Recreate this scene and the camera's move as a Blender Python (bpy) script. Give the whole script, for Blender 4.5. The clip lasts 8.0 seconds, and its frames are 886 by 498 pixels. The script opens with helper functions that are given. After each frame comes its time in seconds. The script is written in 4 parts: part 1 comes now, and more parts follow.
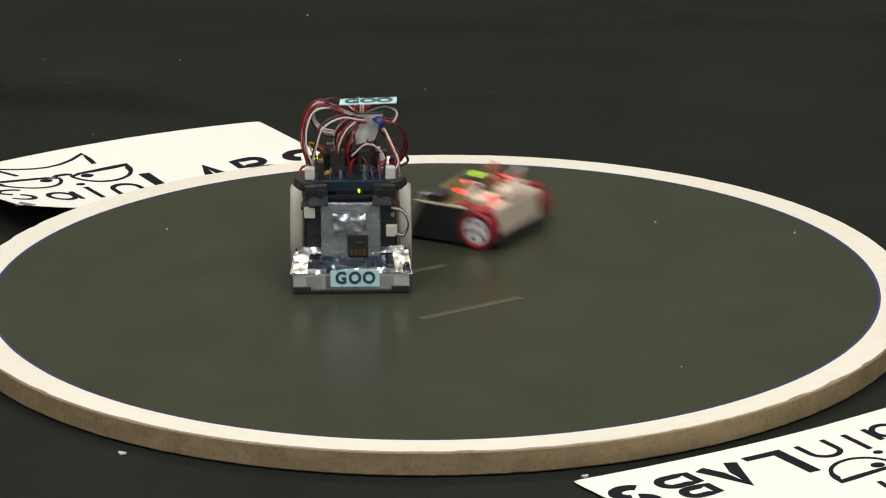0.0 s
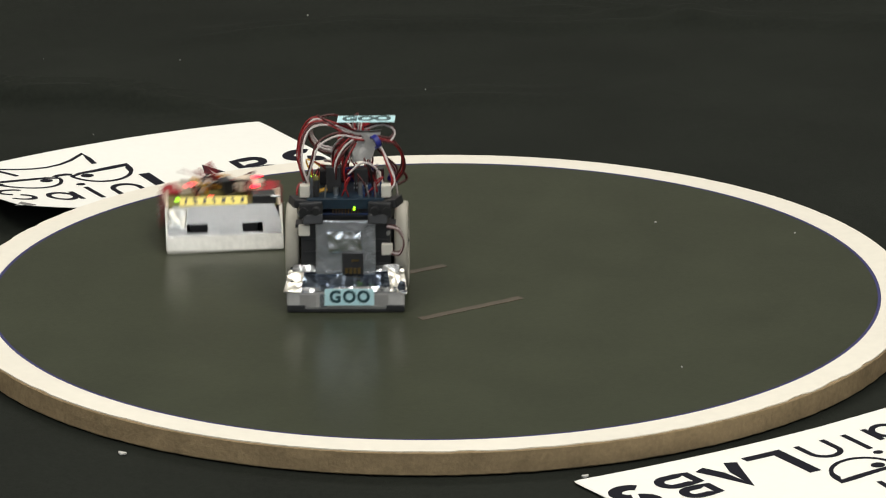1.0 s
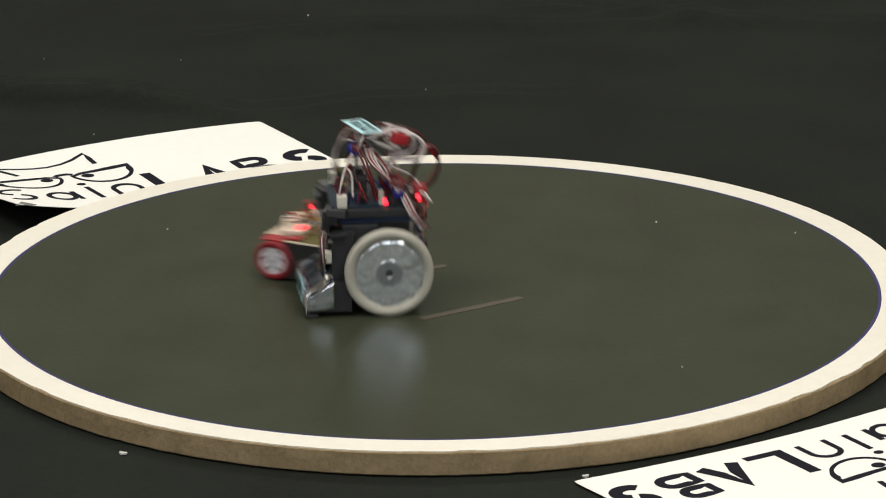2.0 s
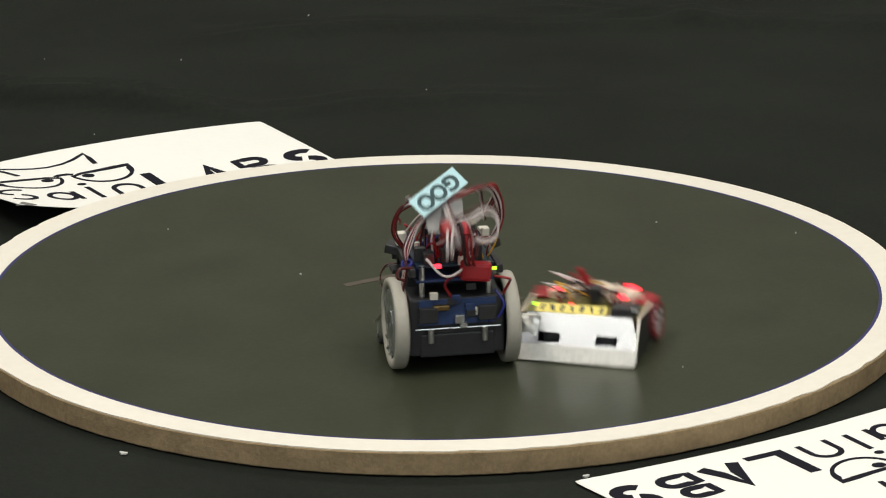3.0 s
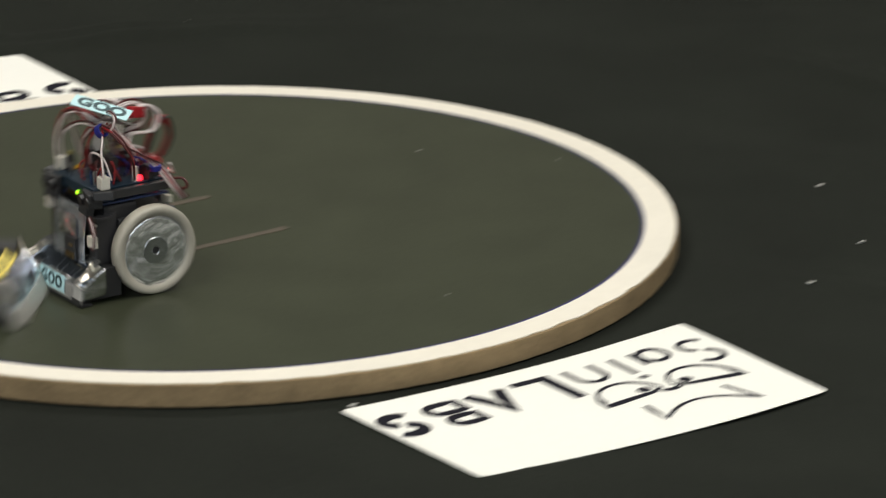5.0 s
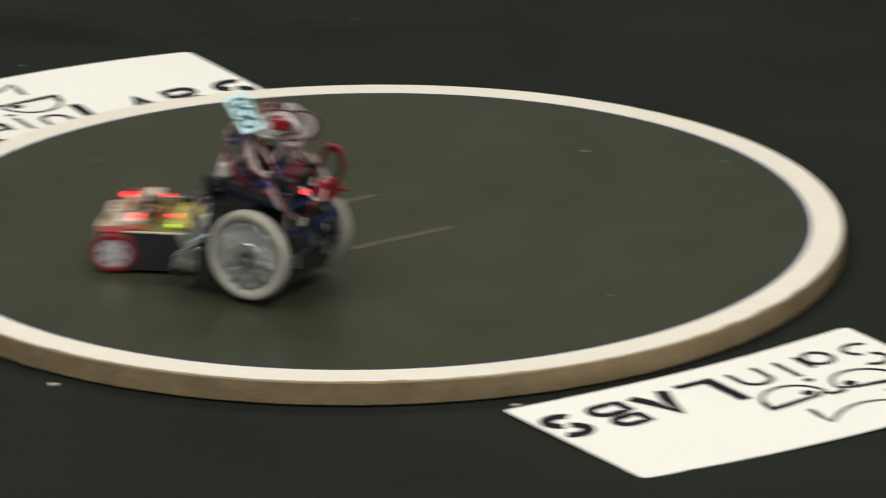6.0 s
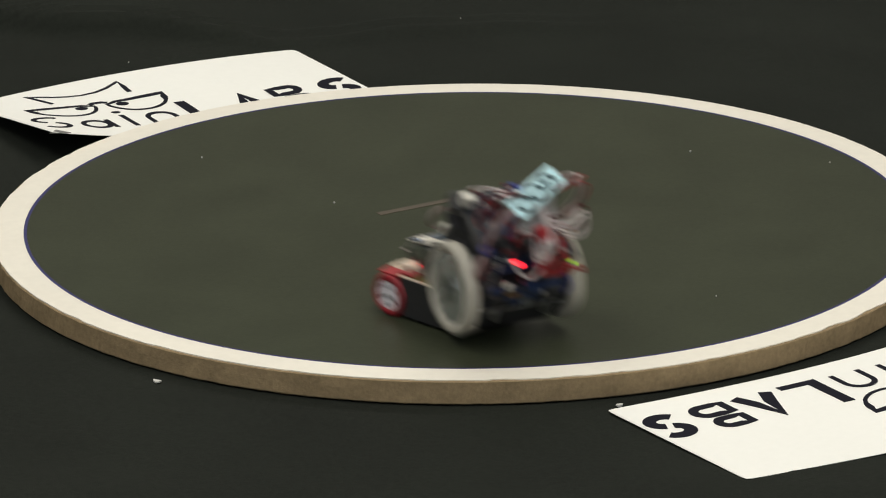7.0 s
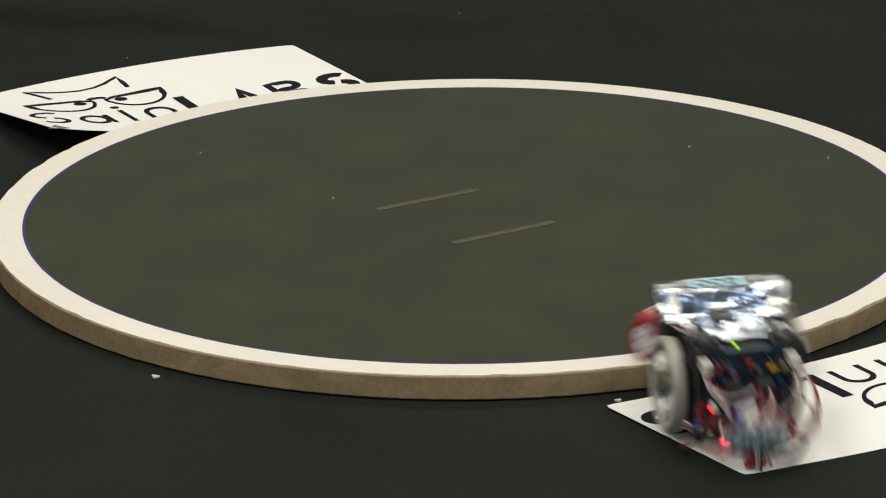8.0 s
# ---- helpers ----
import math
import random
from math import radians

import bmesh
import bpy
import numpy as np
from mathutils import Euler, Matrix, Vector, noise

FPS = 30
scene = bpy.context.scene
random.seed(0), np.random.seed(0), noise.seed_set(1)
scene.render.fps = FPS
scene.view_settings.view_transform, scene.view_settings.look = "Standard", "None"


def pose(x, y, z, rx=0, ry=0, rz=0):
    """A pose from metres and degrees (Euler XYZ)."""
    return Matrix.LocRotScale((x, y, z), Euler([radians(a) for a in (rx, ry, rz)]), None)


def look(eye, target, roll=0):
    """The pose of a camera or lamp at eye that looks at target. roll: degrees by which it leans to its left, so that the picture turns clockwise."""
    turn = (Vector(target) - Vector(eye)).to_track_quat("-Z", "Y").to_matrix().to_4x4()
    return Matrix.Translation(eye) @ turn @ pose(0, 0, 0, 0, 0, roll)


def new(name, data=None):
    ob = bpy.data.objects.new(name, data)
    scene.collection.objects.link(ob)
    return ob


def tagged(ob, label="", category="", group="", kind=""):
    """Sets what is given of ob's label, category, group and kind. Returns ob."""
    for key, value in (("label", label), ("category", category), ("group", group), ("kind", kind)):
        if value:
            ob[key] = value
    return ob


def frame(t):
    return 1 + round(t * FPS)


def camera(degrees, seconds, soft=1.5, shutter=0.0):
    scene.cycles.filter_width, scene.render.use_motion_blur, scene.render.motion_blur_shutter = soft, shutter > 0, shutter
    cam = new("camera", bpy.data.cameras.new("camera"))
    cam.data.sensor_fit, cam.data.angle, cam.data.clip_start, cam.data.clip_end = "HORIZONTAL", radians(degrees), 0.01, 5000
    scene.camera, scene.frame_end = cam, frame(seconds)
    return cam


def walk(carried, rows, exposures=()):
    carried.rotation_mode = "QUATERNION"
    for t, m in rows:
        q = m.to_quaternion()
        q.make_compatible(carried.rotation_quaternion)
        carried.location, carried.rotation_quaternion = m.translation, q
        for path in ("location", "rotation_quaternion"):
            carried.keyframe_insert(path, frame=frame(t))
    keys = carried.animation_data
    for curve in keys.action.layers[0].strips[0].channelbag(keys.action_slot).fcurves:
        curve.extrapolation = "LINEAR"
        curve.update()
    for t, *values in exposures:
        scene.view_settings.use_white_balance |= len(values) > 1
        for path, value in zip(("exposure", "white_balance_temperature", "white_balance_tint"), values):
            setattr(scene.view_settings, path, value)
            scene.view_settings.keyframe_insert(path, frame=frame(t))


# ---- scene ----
# the lens, and a tripod head that pans and tilts
EYE = Vector((0.0, -4.1347, 1.3640))
LEAN = -0.48
TOP = 0.019          # height of the ring's upper face
R_OUT, R_IN = 0.385, 0.3588

cam = camera(9.395, 8.0, soft=1.1, shutter=1.6)


def aim(pan, tilt):
    p, t = radians(pan), radians(tilt)
    return look(EYE, EYE + Vector((math.sin(p) * math.cos(t), math.cos(p) * math.cos(t), math.sin(t))), LEAN)


walk(cam, [(t, aim(p, e)) for t, p, e in (
    (0.0, 0.097, -17.577), (1.0, 0.095, -17.577), (2.0, 0.09, -17.577), (3.0, 0.084, -17.577), (3.2, 0.095, -17.578),
    (3.3, 0.327, -17.583), (3.4, 0.640, -17.587), (3.5, 1.0, -17.597), (3.6, 1.36, -17.603), (3.7, 1.706, -17.614),
    (3.8, 2.10, -17.655), (4.0, 2.605, -17.714), (4.1, 2.94, -17.749), (4.2, 3.122, -17.782), (4.5, 3.22, -17.96),
    (4.8, 3.02, -18.20), (5.1, 2.55, -18.40), (5.3, 2.171, -18.446), (5.5, 1.667, -18.417), (5.7, 1.40, -18.397),
    (5.8, 1.169, -18.372), (6.0, 0.868, -18.330), (6.1, 0.594, -18.326), (6.2, 0.345, -18.336), (6.3, 0.17, -18.341),
    (6.5, -0.032, -18.340), (6.7, -0.179, -18.341), (6.9, -0.268, -18.334), (7.0, -0.300, -18.331), (7.5, -0.300, -18.345),
    (8.0, -0.284, -18.381))], [(0.0, 0.0), (4.2, -0.01), (5.3, -0.04), (6.4, -0.19), (8.0, -0.17)])

# ---- light: long ceiling luminaires over the arena, a dim room around it
world = bpy.data.worlds.new("world")
scene.world = world
world.use_nodes = True
world.node_tree.nodes["Background"].inputs[0].default_value = (1.0, 0.97, 0.9, 1)
world.node_tree.nodes["Background"].inputs[1].default_value = 0.05


def ceiling_lamp(x, y, sx, sy, watts, tint):
    data = bpy.data.lights.new("ceiling_lamp", "AREA")
    data.shape, data.size, data.size_y, data.energy, data.color = "RECTANGLE", sx, sy, watts, tint
    new("ceiling_lamp", data).matrix_world = look((x, y, 3.35), (x, y, 0))


WARM = (1.0, 0.970, 0.885)
COOL = (0.86, 0.94, 1.0)
ceiling_lamp(-1.7, -1.4, 1.2, 3.2, 98, WARM)
ceiling_lamp(1.5, -1.4, 1.2, 3.2, 98, WARM)
ceiling_lamp(0.0, 2.6, 3.2, 1.2, 92, WARM)
# unseen cool lamp added behind the tripod for bright reflections; the wall has no windows
data = bpy.data.lights.new("rear_cool_light", "AREA")
data.shape, data.size, data.size_y, data.energy, data.color = "RECTANGLE", 9.0, 1.0, 110, COOL
new("rear_cool_light", data).matrix_world = look((0.2, -6.5, 2.95), (0.2, 0, 0.4))


# ---- materials
def mat(name, color, rough=0.6, metal=0.0, grain=60.0, vary=0.12, bump=0.0, bump_scale=200.0, large=6.0, coat=0.0, emit=None, power=0.0,
        trans=0.0, spec=0.5):
    m = bpy.data.materials.new(name)
    m.use_nodes = True
    nt = m.node_tree
    b = nt.nodes["Principled BSDF"]
    b.inputs["Roughness"].default_value = rough
    b.inputs["Metallic"].default_value = metal
    b.inputs["Coat Weight"].default_value = coat
    b.inputs["Specular IOR Level"].default_value = spec
    b.inputs["Transmission Weight"].default_value = trans
    co = nt.nodes.new("ShaderNodeTexCoord")
    fine, broad = nt.nodes.new("ShaderNodeTexNoise"), nt.nodes.new("ShaderNodeTexNoise")
    fine.inputs["Scale"].default_value, broad.inputs["Scale"].default_value = grain, large
    fine.inputs["Detail"].default_value, broad.inputs["Detail"].default_value = 6, 3
    for n in (fine, broad):
        nt.links.new(co.outputs["Object"], n.inputs["Vector"])
    both = nt.nodes.new("ShaderNodeMath")
    both.operation = "ADD"
    nt.links.new(fine.outputs["Fac"], both.inputs[0])
    nt.links.new(broad.outputs["Fac"], both.inputs[1])
    ramp = nt.nodes.new("ShaderNodeMapRange")
    ramp.inputs["From Min"].default_value, ramp.inputs["From Max"].default_value = 0.6, 1.4
    ramp.inputs["To Min"].default_value, ramp.inputs["To Max"].default_value = 1 - vary, 1 + vary
    nt.links.new(both.outputs[0], ramp.inputs["Value"])
    mul = nt.nodes.new("ShaderNodeVectorMath")
    mul.operation = "SCALE"
    mul.inputs[0].default_value = color
    nt.links.new(ramp.outputs[0], mul.inputs["Scale"])
    nt.links.new(mul.outputs[0], b.inputs["Base Color"])
    if bump:
        tex, bp = nt.nodes.new("ShaderNodeTexNoise"), nt.nodes.new("ShaderNodeBump")
        tex.inputs["Scale"].default_value, tex.inputs["Detail"].default_value = bump_scale, 5
        bp.inputs["Strength"].default_value, bp.inputs["Distance"].default_value = bump, 0.002
        nt.links.new(co.outputs["Object"], tex.inputs["Vector"])
        nt.links.new(tex.outputs["Fac"], bp.inputs["Height"])
        nt.links.new(bp.outputs[0], b.inputs["Normal"])
    if emit:
        b.inputs["Emission Color"].default_value = (*emit, 1)
        b.inputs["Emission Strength"].default_value = power
    return m


def foil_material(name, color, rough, cells, depth, swirl=0.0):
    """Crinkled metal foil: creases from a cell pattern, or from twisted waves, with fine waves on top."""
    m = mat(name, color, rough, 1.0, vary=0.08)
    nt = m.node_tree
    b, co = nt.nodes["Principled BSDF"], nt.nodes["Texture Coordinate"]
    cell, bp = nt.nodes.new("ShaderNodeTexNoise" if swirl else "ShaderNodeTexVoronoi"), nt.nodes.new("ShaderNodeBump")
    if swirl:
        cell.inputs["Distortion"].default_value, cell.inputs["Detail"].default_value = swirl, 3
    wob = nt.nodes.new("ShaderNodeTexNoise")
    wob.inputs["Scale"].default_value, wob.inputs["Detail"].default_value = 60, 2
    cell.inputs["Scale"].default_value = cells
    add = nt.nodes.new("ShaderNodeMath")
    nt.links.new(co.outputs["Object"], cell.inputs["Vector"])
    nt.links.new(co.outputs["Object"], wob.inputs["Vector"])
    nt.links.new(cell.outputs["Fac" if swirl else "Distance"], add.inputs[0])
    nt.links.new(wob.outputs["Fac"], add.inputs[1])
    bp.inputs["Strength"].default_value, bp.inputs["Distance"].default_value = depth, 0.0025
    nt.links.new(add.outputs[0], bp.inputs["Height"])
    nt.links.new(bp.outputs[0], b.inputs["Normal"])
    return m


CLOTH = mat("black_cloth", (0.0119, 0.0139, 0.0108), 0.95, grain=240, vary=0.34, bump=0.25, bump_scale=900, large=5.0, spec=0.15)
PLASTER = mat("plaster", (0.45, 0.435, 0.40), 0.9, grain=20, vary=0.06)
CEIL = mat("ceiling_tile", (0.55, 0.54, 0.5), 0.9, grain=20, vary=0.04)
FIBRE = mat("fibreboard", (0.278, 0.203, 0.115), 0.92, grain=260, vary=0.24, bump=0.25, bump_scale=420, large=55, spec=0.2)
BORDER = mat("white_border", (0.78, 0.735, 0.645), 0.45, grain=120, vary=0.05, large=10, bump=0.05)
FELT = mat("ring_black", (0.0390, 0.0436, 0.0274), 0.28, grain=160, vary=0.20, large=14, bump=0.03, bump_scale=500, spec=0.13)
LINE = mat("brown_line", (0.066, 0.050, 0.033), 0.45, grain=500, vary=0.3, large=90)
PAPER = mat("paper", (0.82, 0.81, 0.765), 0.75, grain=150, vary=0.02, bump=0.04)
# the sheet's underside, with its shade put into a dark grey
PAPER_SHADED = mat("shaded_paper", (0.16, 0.155, 0.145), 0.8, grain=150, vary=0.08)
INK = mat("print_ink", (0.008, 0.008, 0.014), 0.8, vary=0.1, spec=0.12)
BLUE_FRINGE = mat("blue_fringe", (0.014, 0.014, 0.10), 0.6, vary=0.1)
SCRAP = mat("scrap", (0.5, 0.49, 0.46), 0.7, vary=0.05)

RUBBER = mat("silicone_tyre", (0.42, 0.395, 0.335), 0.5, grain=200, vary=0.08, large=30, bump=0.08)
# scoop foil: a dark bluish reflection painted into the base colour
FOIL_REFLECT = foil_material("foil_dark_reflection", (0.36, 0.43, 0.56), 0.16, 60, 0.10)
FOIL_CRISP = foil_material("creased_foil", (0.74, 0.76, 0.80), 0.26, 75, 0.35)
FOIL_DISC = foil_material("wheel_foil", (0.86, 0.89, 0.93), 0.12, 55, 0.60, 1.6)
FOIL_DISC.node_tree.nodes["Principled BSDF"].inputs["Metallic"].default_value = 0.88
FOIL_CREAM = foil_material("dull_foil", (0.78, 0.75, 0.68), 0.30, 80, 0.45)
TAPE_PALE = mat("pale_tape", (0.40, 0.39, 0.38), 0.4, grain=90, vary=0.15, large=60, bump=0.3, bump_scale=150)
BLACK = mat("black_plastic", (0.023, 0.023, 0.025), 0.42, grain=200, vary=0.25, bump=0.08)
SERVO = mat("servo_black", (0.026, 0.026, 0.029), 0.36, vary=0.2, bump=0.05)
TAPE = mat("grey_tape", (0.42, 0.44, 0.48), 0.2, 0.75, grain=90, vary=0.25, large=45, bump=0.5, bump_scale=90)
TAPE_SMOOTH = mat("smooth_grey_tape", (0.50, 0.53, 0.57), 0.22, 0.95, grain=90, vary=0.12, large=45, bump=0.1, bump_scale=90)
TAPE_DULL = mat("cloth_tape", (0.32, 0.31, 0.30), 0.5, grain=90, vary=0.15, large=60, bump=0.4, bump_scale=150)
BOARD = mat("circuit_board", (0.008, 0.022, 0.038), 0.4, grain=400, vary=0.4, large=80)
BOARD_BLUE = mat("blue_board", (0.018, 0.040, 0.115), 0.4, grain=400, vary=0.35, large=90)
TAG = mat("cyan_tag", (0.47, 0.71, 0.76), 0.5, vary=0.04)
TAG_INK = mat("tag_ink", (0.01, 0.05, 0.06), 0.5, vary=0.1)
W_RED = mat("red_wire", (0.26, 0.012, 0.014), 0.4, vary=0.15)
W_WHITE = mat("white_wire", (0.62, 0.55, 0.54), 0.4, vary=0.1)
W_BROWN = mat("dark_red_wire", (0.075, 0.012, 0.012), 0.4, vary=0.15)
W_BLACK = mat("black_wire", (0.01, 0.01, 0.012), 0.4, vary=0.15)
W_BLUE = mat("blue_tie", (0.015, 0.02, 0.20), 0.4, vary=0.15)
W_YELLOW = mat("yellow_wire", (0.60, 0.33, 0.02), 0.4, vary=0.15)
CONNECTOR = mat("white_connector", (0.62, 0.59, 0.52), 0.5, vary=0.1)
BRASS = mat("brass", (0.27, 0.18, 0.075), 0.35, 1.0, vary=0.15)
STEEL = mat("bright_metal", (0.6, 0.6, 0.6), 0.3, 1.0, vary=0.1)
ALU = mat("brushed_aluminium", (0.74, 0.75, 0.77), 0.27, 0.92, grain=250, vary=0.1, large=40, bump=0.06, bump_scale=300)
ALU_LIP = mat("scuffed_aluminium", (0.64, 0.62, 0.57), 0.45, 0.75, grain=250, vary=0.15, large=50, bump=0.1, bump_scale=250)
CREAM = mat("cream_plastic", (0.66, 0.55, 0.44), 0.5, grain=100, vary=0.12, large=50)
RED_TYRE = mat("red_rubber", (0.24, 0.009, 0.018), 0.5, vary=0.15)
RED_PLASTIC = mat("red_plastic", (0.32, 0.010, 0.016), 0.4, vary=0.12)
WHITE_HUB = mat("white_hub", (0.66, 0.62, 0.66), 0.45, vary=0.08)
YELLOW = mat("yellow_header", (0.78, 0.64, 0.14), 0.5, vary=0.15)
OLIVE = mat("olive_board", (0.16, 0.14, 0.035), 0.45, grain=300, vary=0.3)
LED_RED = mat("red_glow", (0.6, 0.02, 0.03), 0.3, emit=(1.0, 0.02, 0.035), power=5)
LED_GREEN = mat("green_glow", (0.3, 0.6, 0.02), 0.3, emit=(0.40, 1.0, 0.02), power=2.2)


# ---- mesh tools
def part(name, bm, material, parent, label="", smooth=False):
    """One mesh object out of bm, under parent; the bm is freed."""
    me = bpy.data.meshes.new(name)
    bmesh.ops.recalc_face_normals(bm, faces=bm.faces)
    bm.to_mesh(me)
    bm.free()
    for m in (material if isinstance(material, (list, tuple)) else (material,)):
        me.materials.append(m)
    if smooth:
        me.polygons.foreach_set("use_smooth", [True] * len(me.polygons))
    ob = new(name, me)
    if parent is not None:
        ob.parent = parent
    if label:
        tagged(ob, label)
    return ob


def thing(name, label, category, group="", kind=""):
    return tagged(new(name), label, category, group, kind)


def box(bm, c, s, bevel=0.0, turn=None, slot=0):
    """A box of size s about c, turned by Euler degrees."""
    m = Matrix.Translation(c) @ (pose(0, 0, 0, *turn) if turn else Matrix()) @ Matrix.Diagonal((*s, 1))
    got = bmesh.ops.create_cube(bm, size=1, matrix=m)["verts"]
    faces = {f for v in got for f in v.link_faces}
    for f in faces:
        f.material_index = slot
    if bevel:
        edges = list({e for v in got for e in v.link_edges})
        bmesh.ops.bevel(bm, geom=edges, offset=bevel, segments=2, affect="EDGES", profile=0.6)
    return bm


def rod(bm, a, b, r, seg=12, r2=None):
    a, b = Vector(a), Vector(b)
    turn = (b - a).to_track_quat("Z", "Y").to_matrix().to_4x4()
    bmesh.ops.create_cone(bm, cap_ends=True, segments=seg, radius1=r, radius2=r if r2 is None else r2, depth=(b - a).length,
                          matrix=Matrix.Translation((a + b) / 2) @ turn)
    return bm


def lathe(bm, profile, seg=48, axis="x"):
    """Turns (radius, along) pairs about an axis; the profile closes on itself."""
    rings = []
    for k in range(seg):
        a = 2 * math.pi * k / seg
        c, s = math.cos(a), math.sin(a)
        rings.append([bm.verts.new((h, r * c, r * s) if axis == "x" else (r * c, r * s, h)) for r, h in profile])
    n = len(profile)
    for k in range(seg):
        p, q = rings[k], rings[(k + 1) % seg]
        for i in range(n):
            j = (i + 1) % n
            if profile[i][0] + profile[j][0] > 1e-9:
                try:
                    bm.faces.new((p[i], p[j], q[j], q[i]))
                except ValueError:
                    pass
    return bm


def spline(pts, steps=7):
    pts = [Vector(p) for p in pts]
    ext = [2 * pts[0] - pts[1]] + pts + [2 * pts[-1] - pts[-2]]
    out = []
    for i in range(1, len(ext) - 2):
        a, b, c, d = ext[i - 1:i + 3]
        for k in range(steps):
            t = k / steps
            out.append(0.5 * (2 * b + (c - a) * t + (2 * a - 5 * b + 4 * c - d) * t * t + (3 * b - a - 3 * c + d) * t ** 3))
    return out + [pts[-1]]


def tube(bm, pts, r, seg=6, steps=7):
    line = spline(pts, steps)
    rings, side = [], Vector((0.3, 0.5, 0.81))
    for i, p in enumerate(line):
        way = (line[min(i + 1, len(line) - 1)] - line[max(i - 1, 0)]).normalized()
        side = (side - way * side.dot(way)).normalized()
        up = way.cross(side)
        rings.append([bm.verts.new(p + r * (math.cos(2 * math.pi * k / seg) * side + math.sin(2 * math.pi * k / seg) * up)) for k in range(seg)])
    for p, q in zip(rings, rings[1:]):
        for k in range(seg):
            bm.faces.new((p[k], p[(k + 1) % seg], q[(k + 1) % seg], q[k]))
    bm.faces.new(rings[0][::-1])
    bm.faces.new(rings[-1])
    return bm


def prism(bm, outline, x0, x1, slot=0):
    """An outline in (y, z), drawn out along x."""
    a = [bm.verts.new((x0, y, z)) for y, z in outline]
    b = [bm.verts.new((x1, y, z)) for y, z in outline]
    faces = [bm.faces.new(a), bm.faces.new(b[::-1])]
    n = len(outline)
    faces += [bm.faces.new((a[i], b[i], b[(i + 1) % n], a[(i + 1) % n])) for i in range(n)]
    for f in faces:
        f.material_index = slot
    return bm


def plate(bm, outline, z0, z1, slot=0):
    """An outline in (x, y), drawn up along z."""
    a = [bm.verts.new((x, y, z0)) for x, y in outline]
    b = [bm.verts.new((x, y, z1)) for x, y in outline]
    faces = [bm.faces.new(a[::-1]), bm.faces.new(b)]
    n = len(outline)
    faces += [bm.faces.new((a[i], a[(i + 1) % n], b[(i + 1) % n], b[i])) for i in range(n)]
    for f in faces:
        f.material_index = slot
    return bm


def crumple(bm, corners, nu, nv, amp, seed, thick=0.0006):
    """A crinkled sheet between four corners (a, b, c, d round the edge), with thickness."""
    a, b, c, d = [Vector(p) for p in corners]
    n = (b - a).cross(d - a).normalized()
    grids = []
    for off in (0, thick):
        rows = []
        for j in range(nv + 1):
            v = j / nv
            row = []
            for i in range(nu + 1):
                u = i / nu
                p = (a * (1 - u) + b * u) * (1 - v) + (d * (1 - u) + c * u) * v
                w = noise.noise(p * 75 + Vector((seed, 0, 0))) + 0.45 * noise.noise(p * 170 + Vector((0, seed, 0)))
                row.append(bm.verts.new(p + n * (amp * w - off) + Vector((0, 0, 0.3 * amp * noise.noise(p * 120)))))
            rows.append(row)
        grids.append(rows)
    t, u = grids
    for j in range(nv):
        for i in range(nu):
            bm.faces.new((t[j][i], t[j][i + 1], t[j + 1][i + 1], t[j + 1][i]))
            bm.faces.new((u[j][i], u[j + 1][i], u[j + 1][i + 1], u[j][i + 1]))
    for j in range(nv):
        for i in (0, nu):
            bm.faces.new((t[j][i], t[j + 1][i], u[j + 1][i], u[j][i]))
    for i in range(nu):
        for j in (0, nv):
            bm.faces.new((t[j][i], t[j][i + 1], u[j][i + 1], u[j][i]))
    return bm


def add_word(bm, word, height, m, slot, thick=0.0002, bold=0.035):
    """Bold letters of the built-in font as thin solids, centred on the pose m."""
    data = bpy.data.curves.new("word", "FONT")
    data.body, data.size, data.align_x, data.align_y = word, height * 1.38, "CENTER", "CENTER"
    data.extrude, data.offset, data.resolution_u = thick, height * bold, 3
    ob = bpy.data.objects.new("word", data)
    scene.collection.objects.link(ob)
    me = bpy.data.meshes.new_from_object(ob.evaluated_get(bpy.context.evaluated_depsgraph_get()))
    me.transform(m)
    n = len(bm.faces)
    bm.from_mesh(me)
    bm.faces.ensure_lookup_table()
    for f in bm.faces[n:]:
        f.material_index = slot
    bpy.data.objects.remove(ob)
    bpy.data.curves.remove(data)
    bpy.data.meshes.remove(me)
    return bm


# ---- the room and the cloth on its floor
def room():
    def slab(name, c, s, material, label):
        bm = box(bmesh.new(), c, s)
        tagged(part(name, bm, material, None), label, "wall" if "wall" in name else "ceiling", kind="structure")
    slab("wall_north", (0, 6.1, 1.75), (12.4, 0.2, 3.5), PLASTER, "plain plastered wall behind the arena")
    slab("wall_south", (0, -7.1, 1.75), (12.4, 0.2, 3.5), PLASTER, "plain plastered wall behind the tripod")
    slab("wall_west", (-6.1, -0.5, 1.75), (0.2, 13.0, 3.5), PLASTER, "plain plastered side wall of the hall")
    slab("wall_east", (6.1, -0.5, 1.75), (0.2, 13.0, 3.5), PLASTER, "plain plastered side wall of the hall")
    slab("ceiling", (0, -0.5, 3.6), (12.4, 13.4, 0.2), CEIL, "pale plain ceiling over the hall")


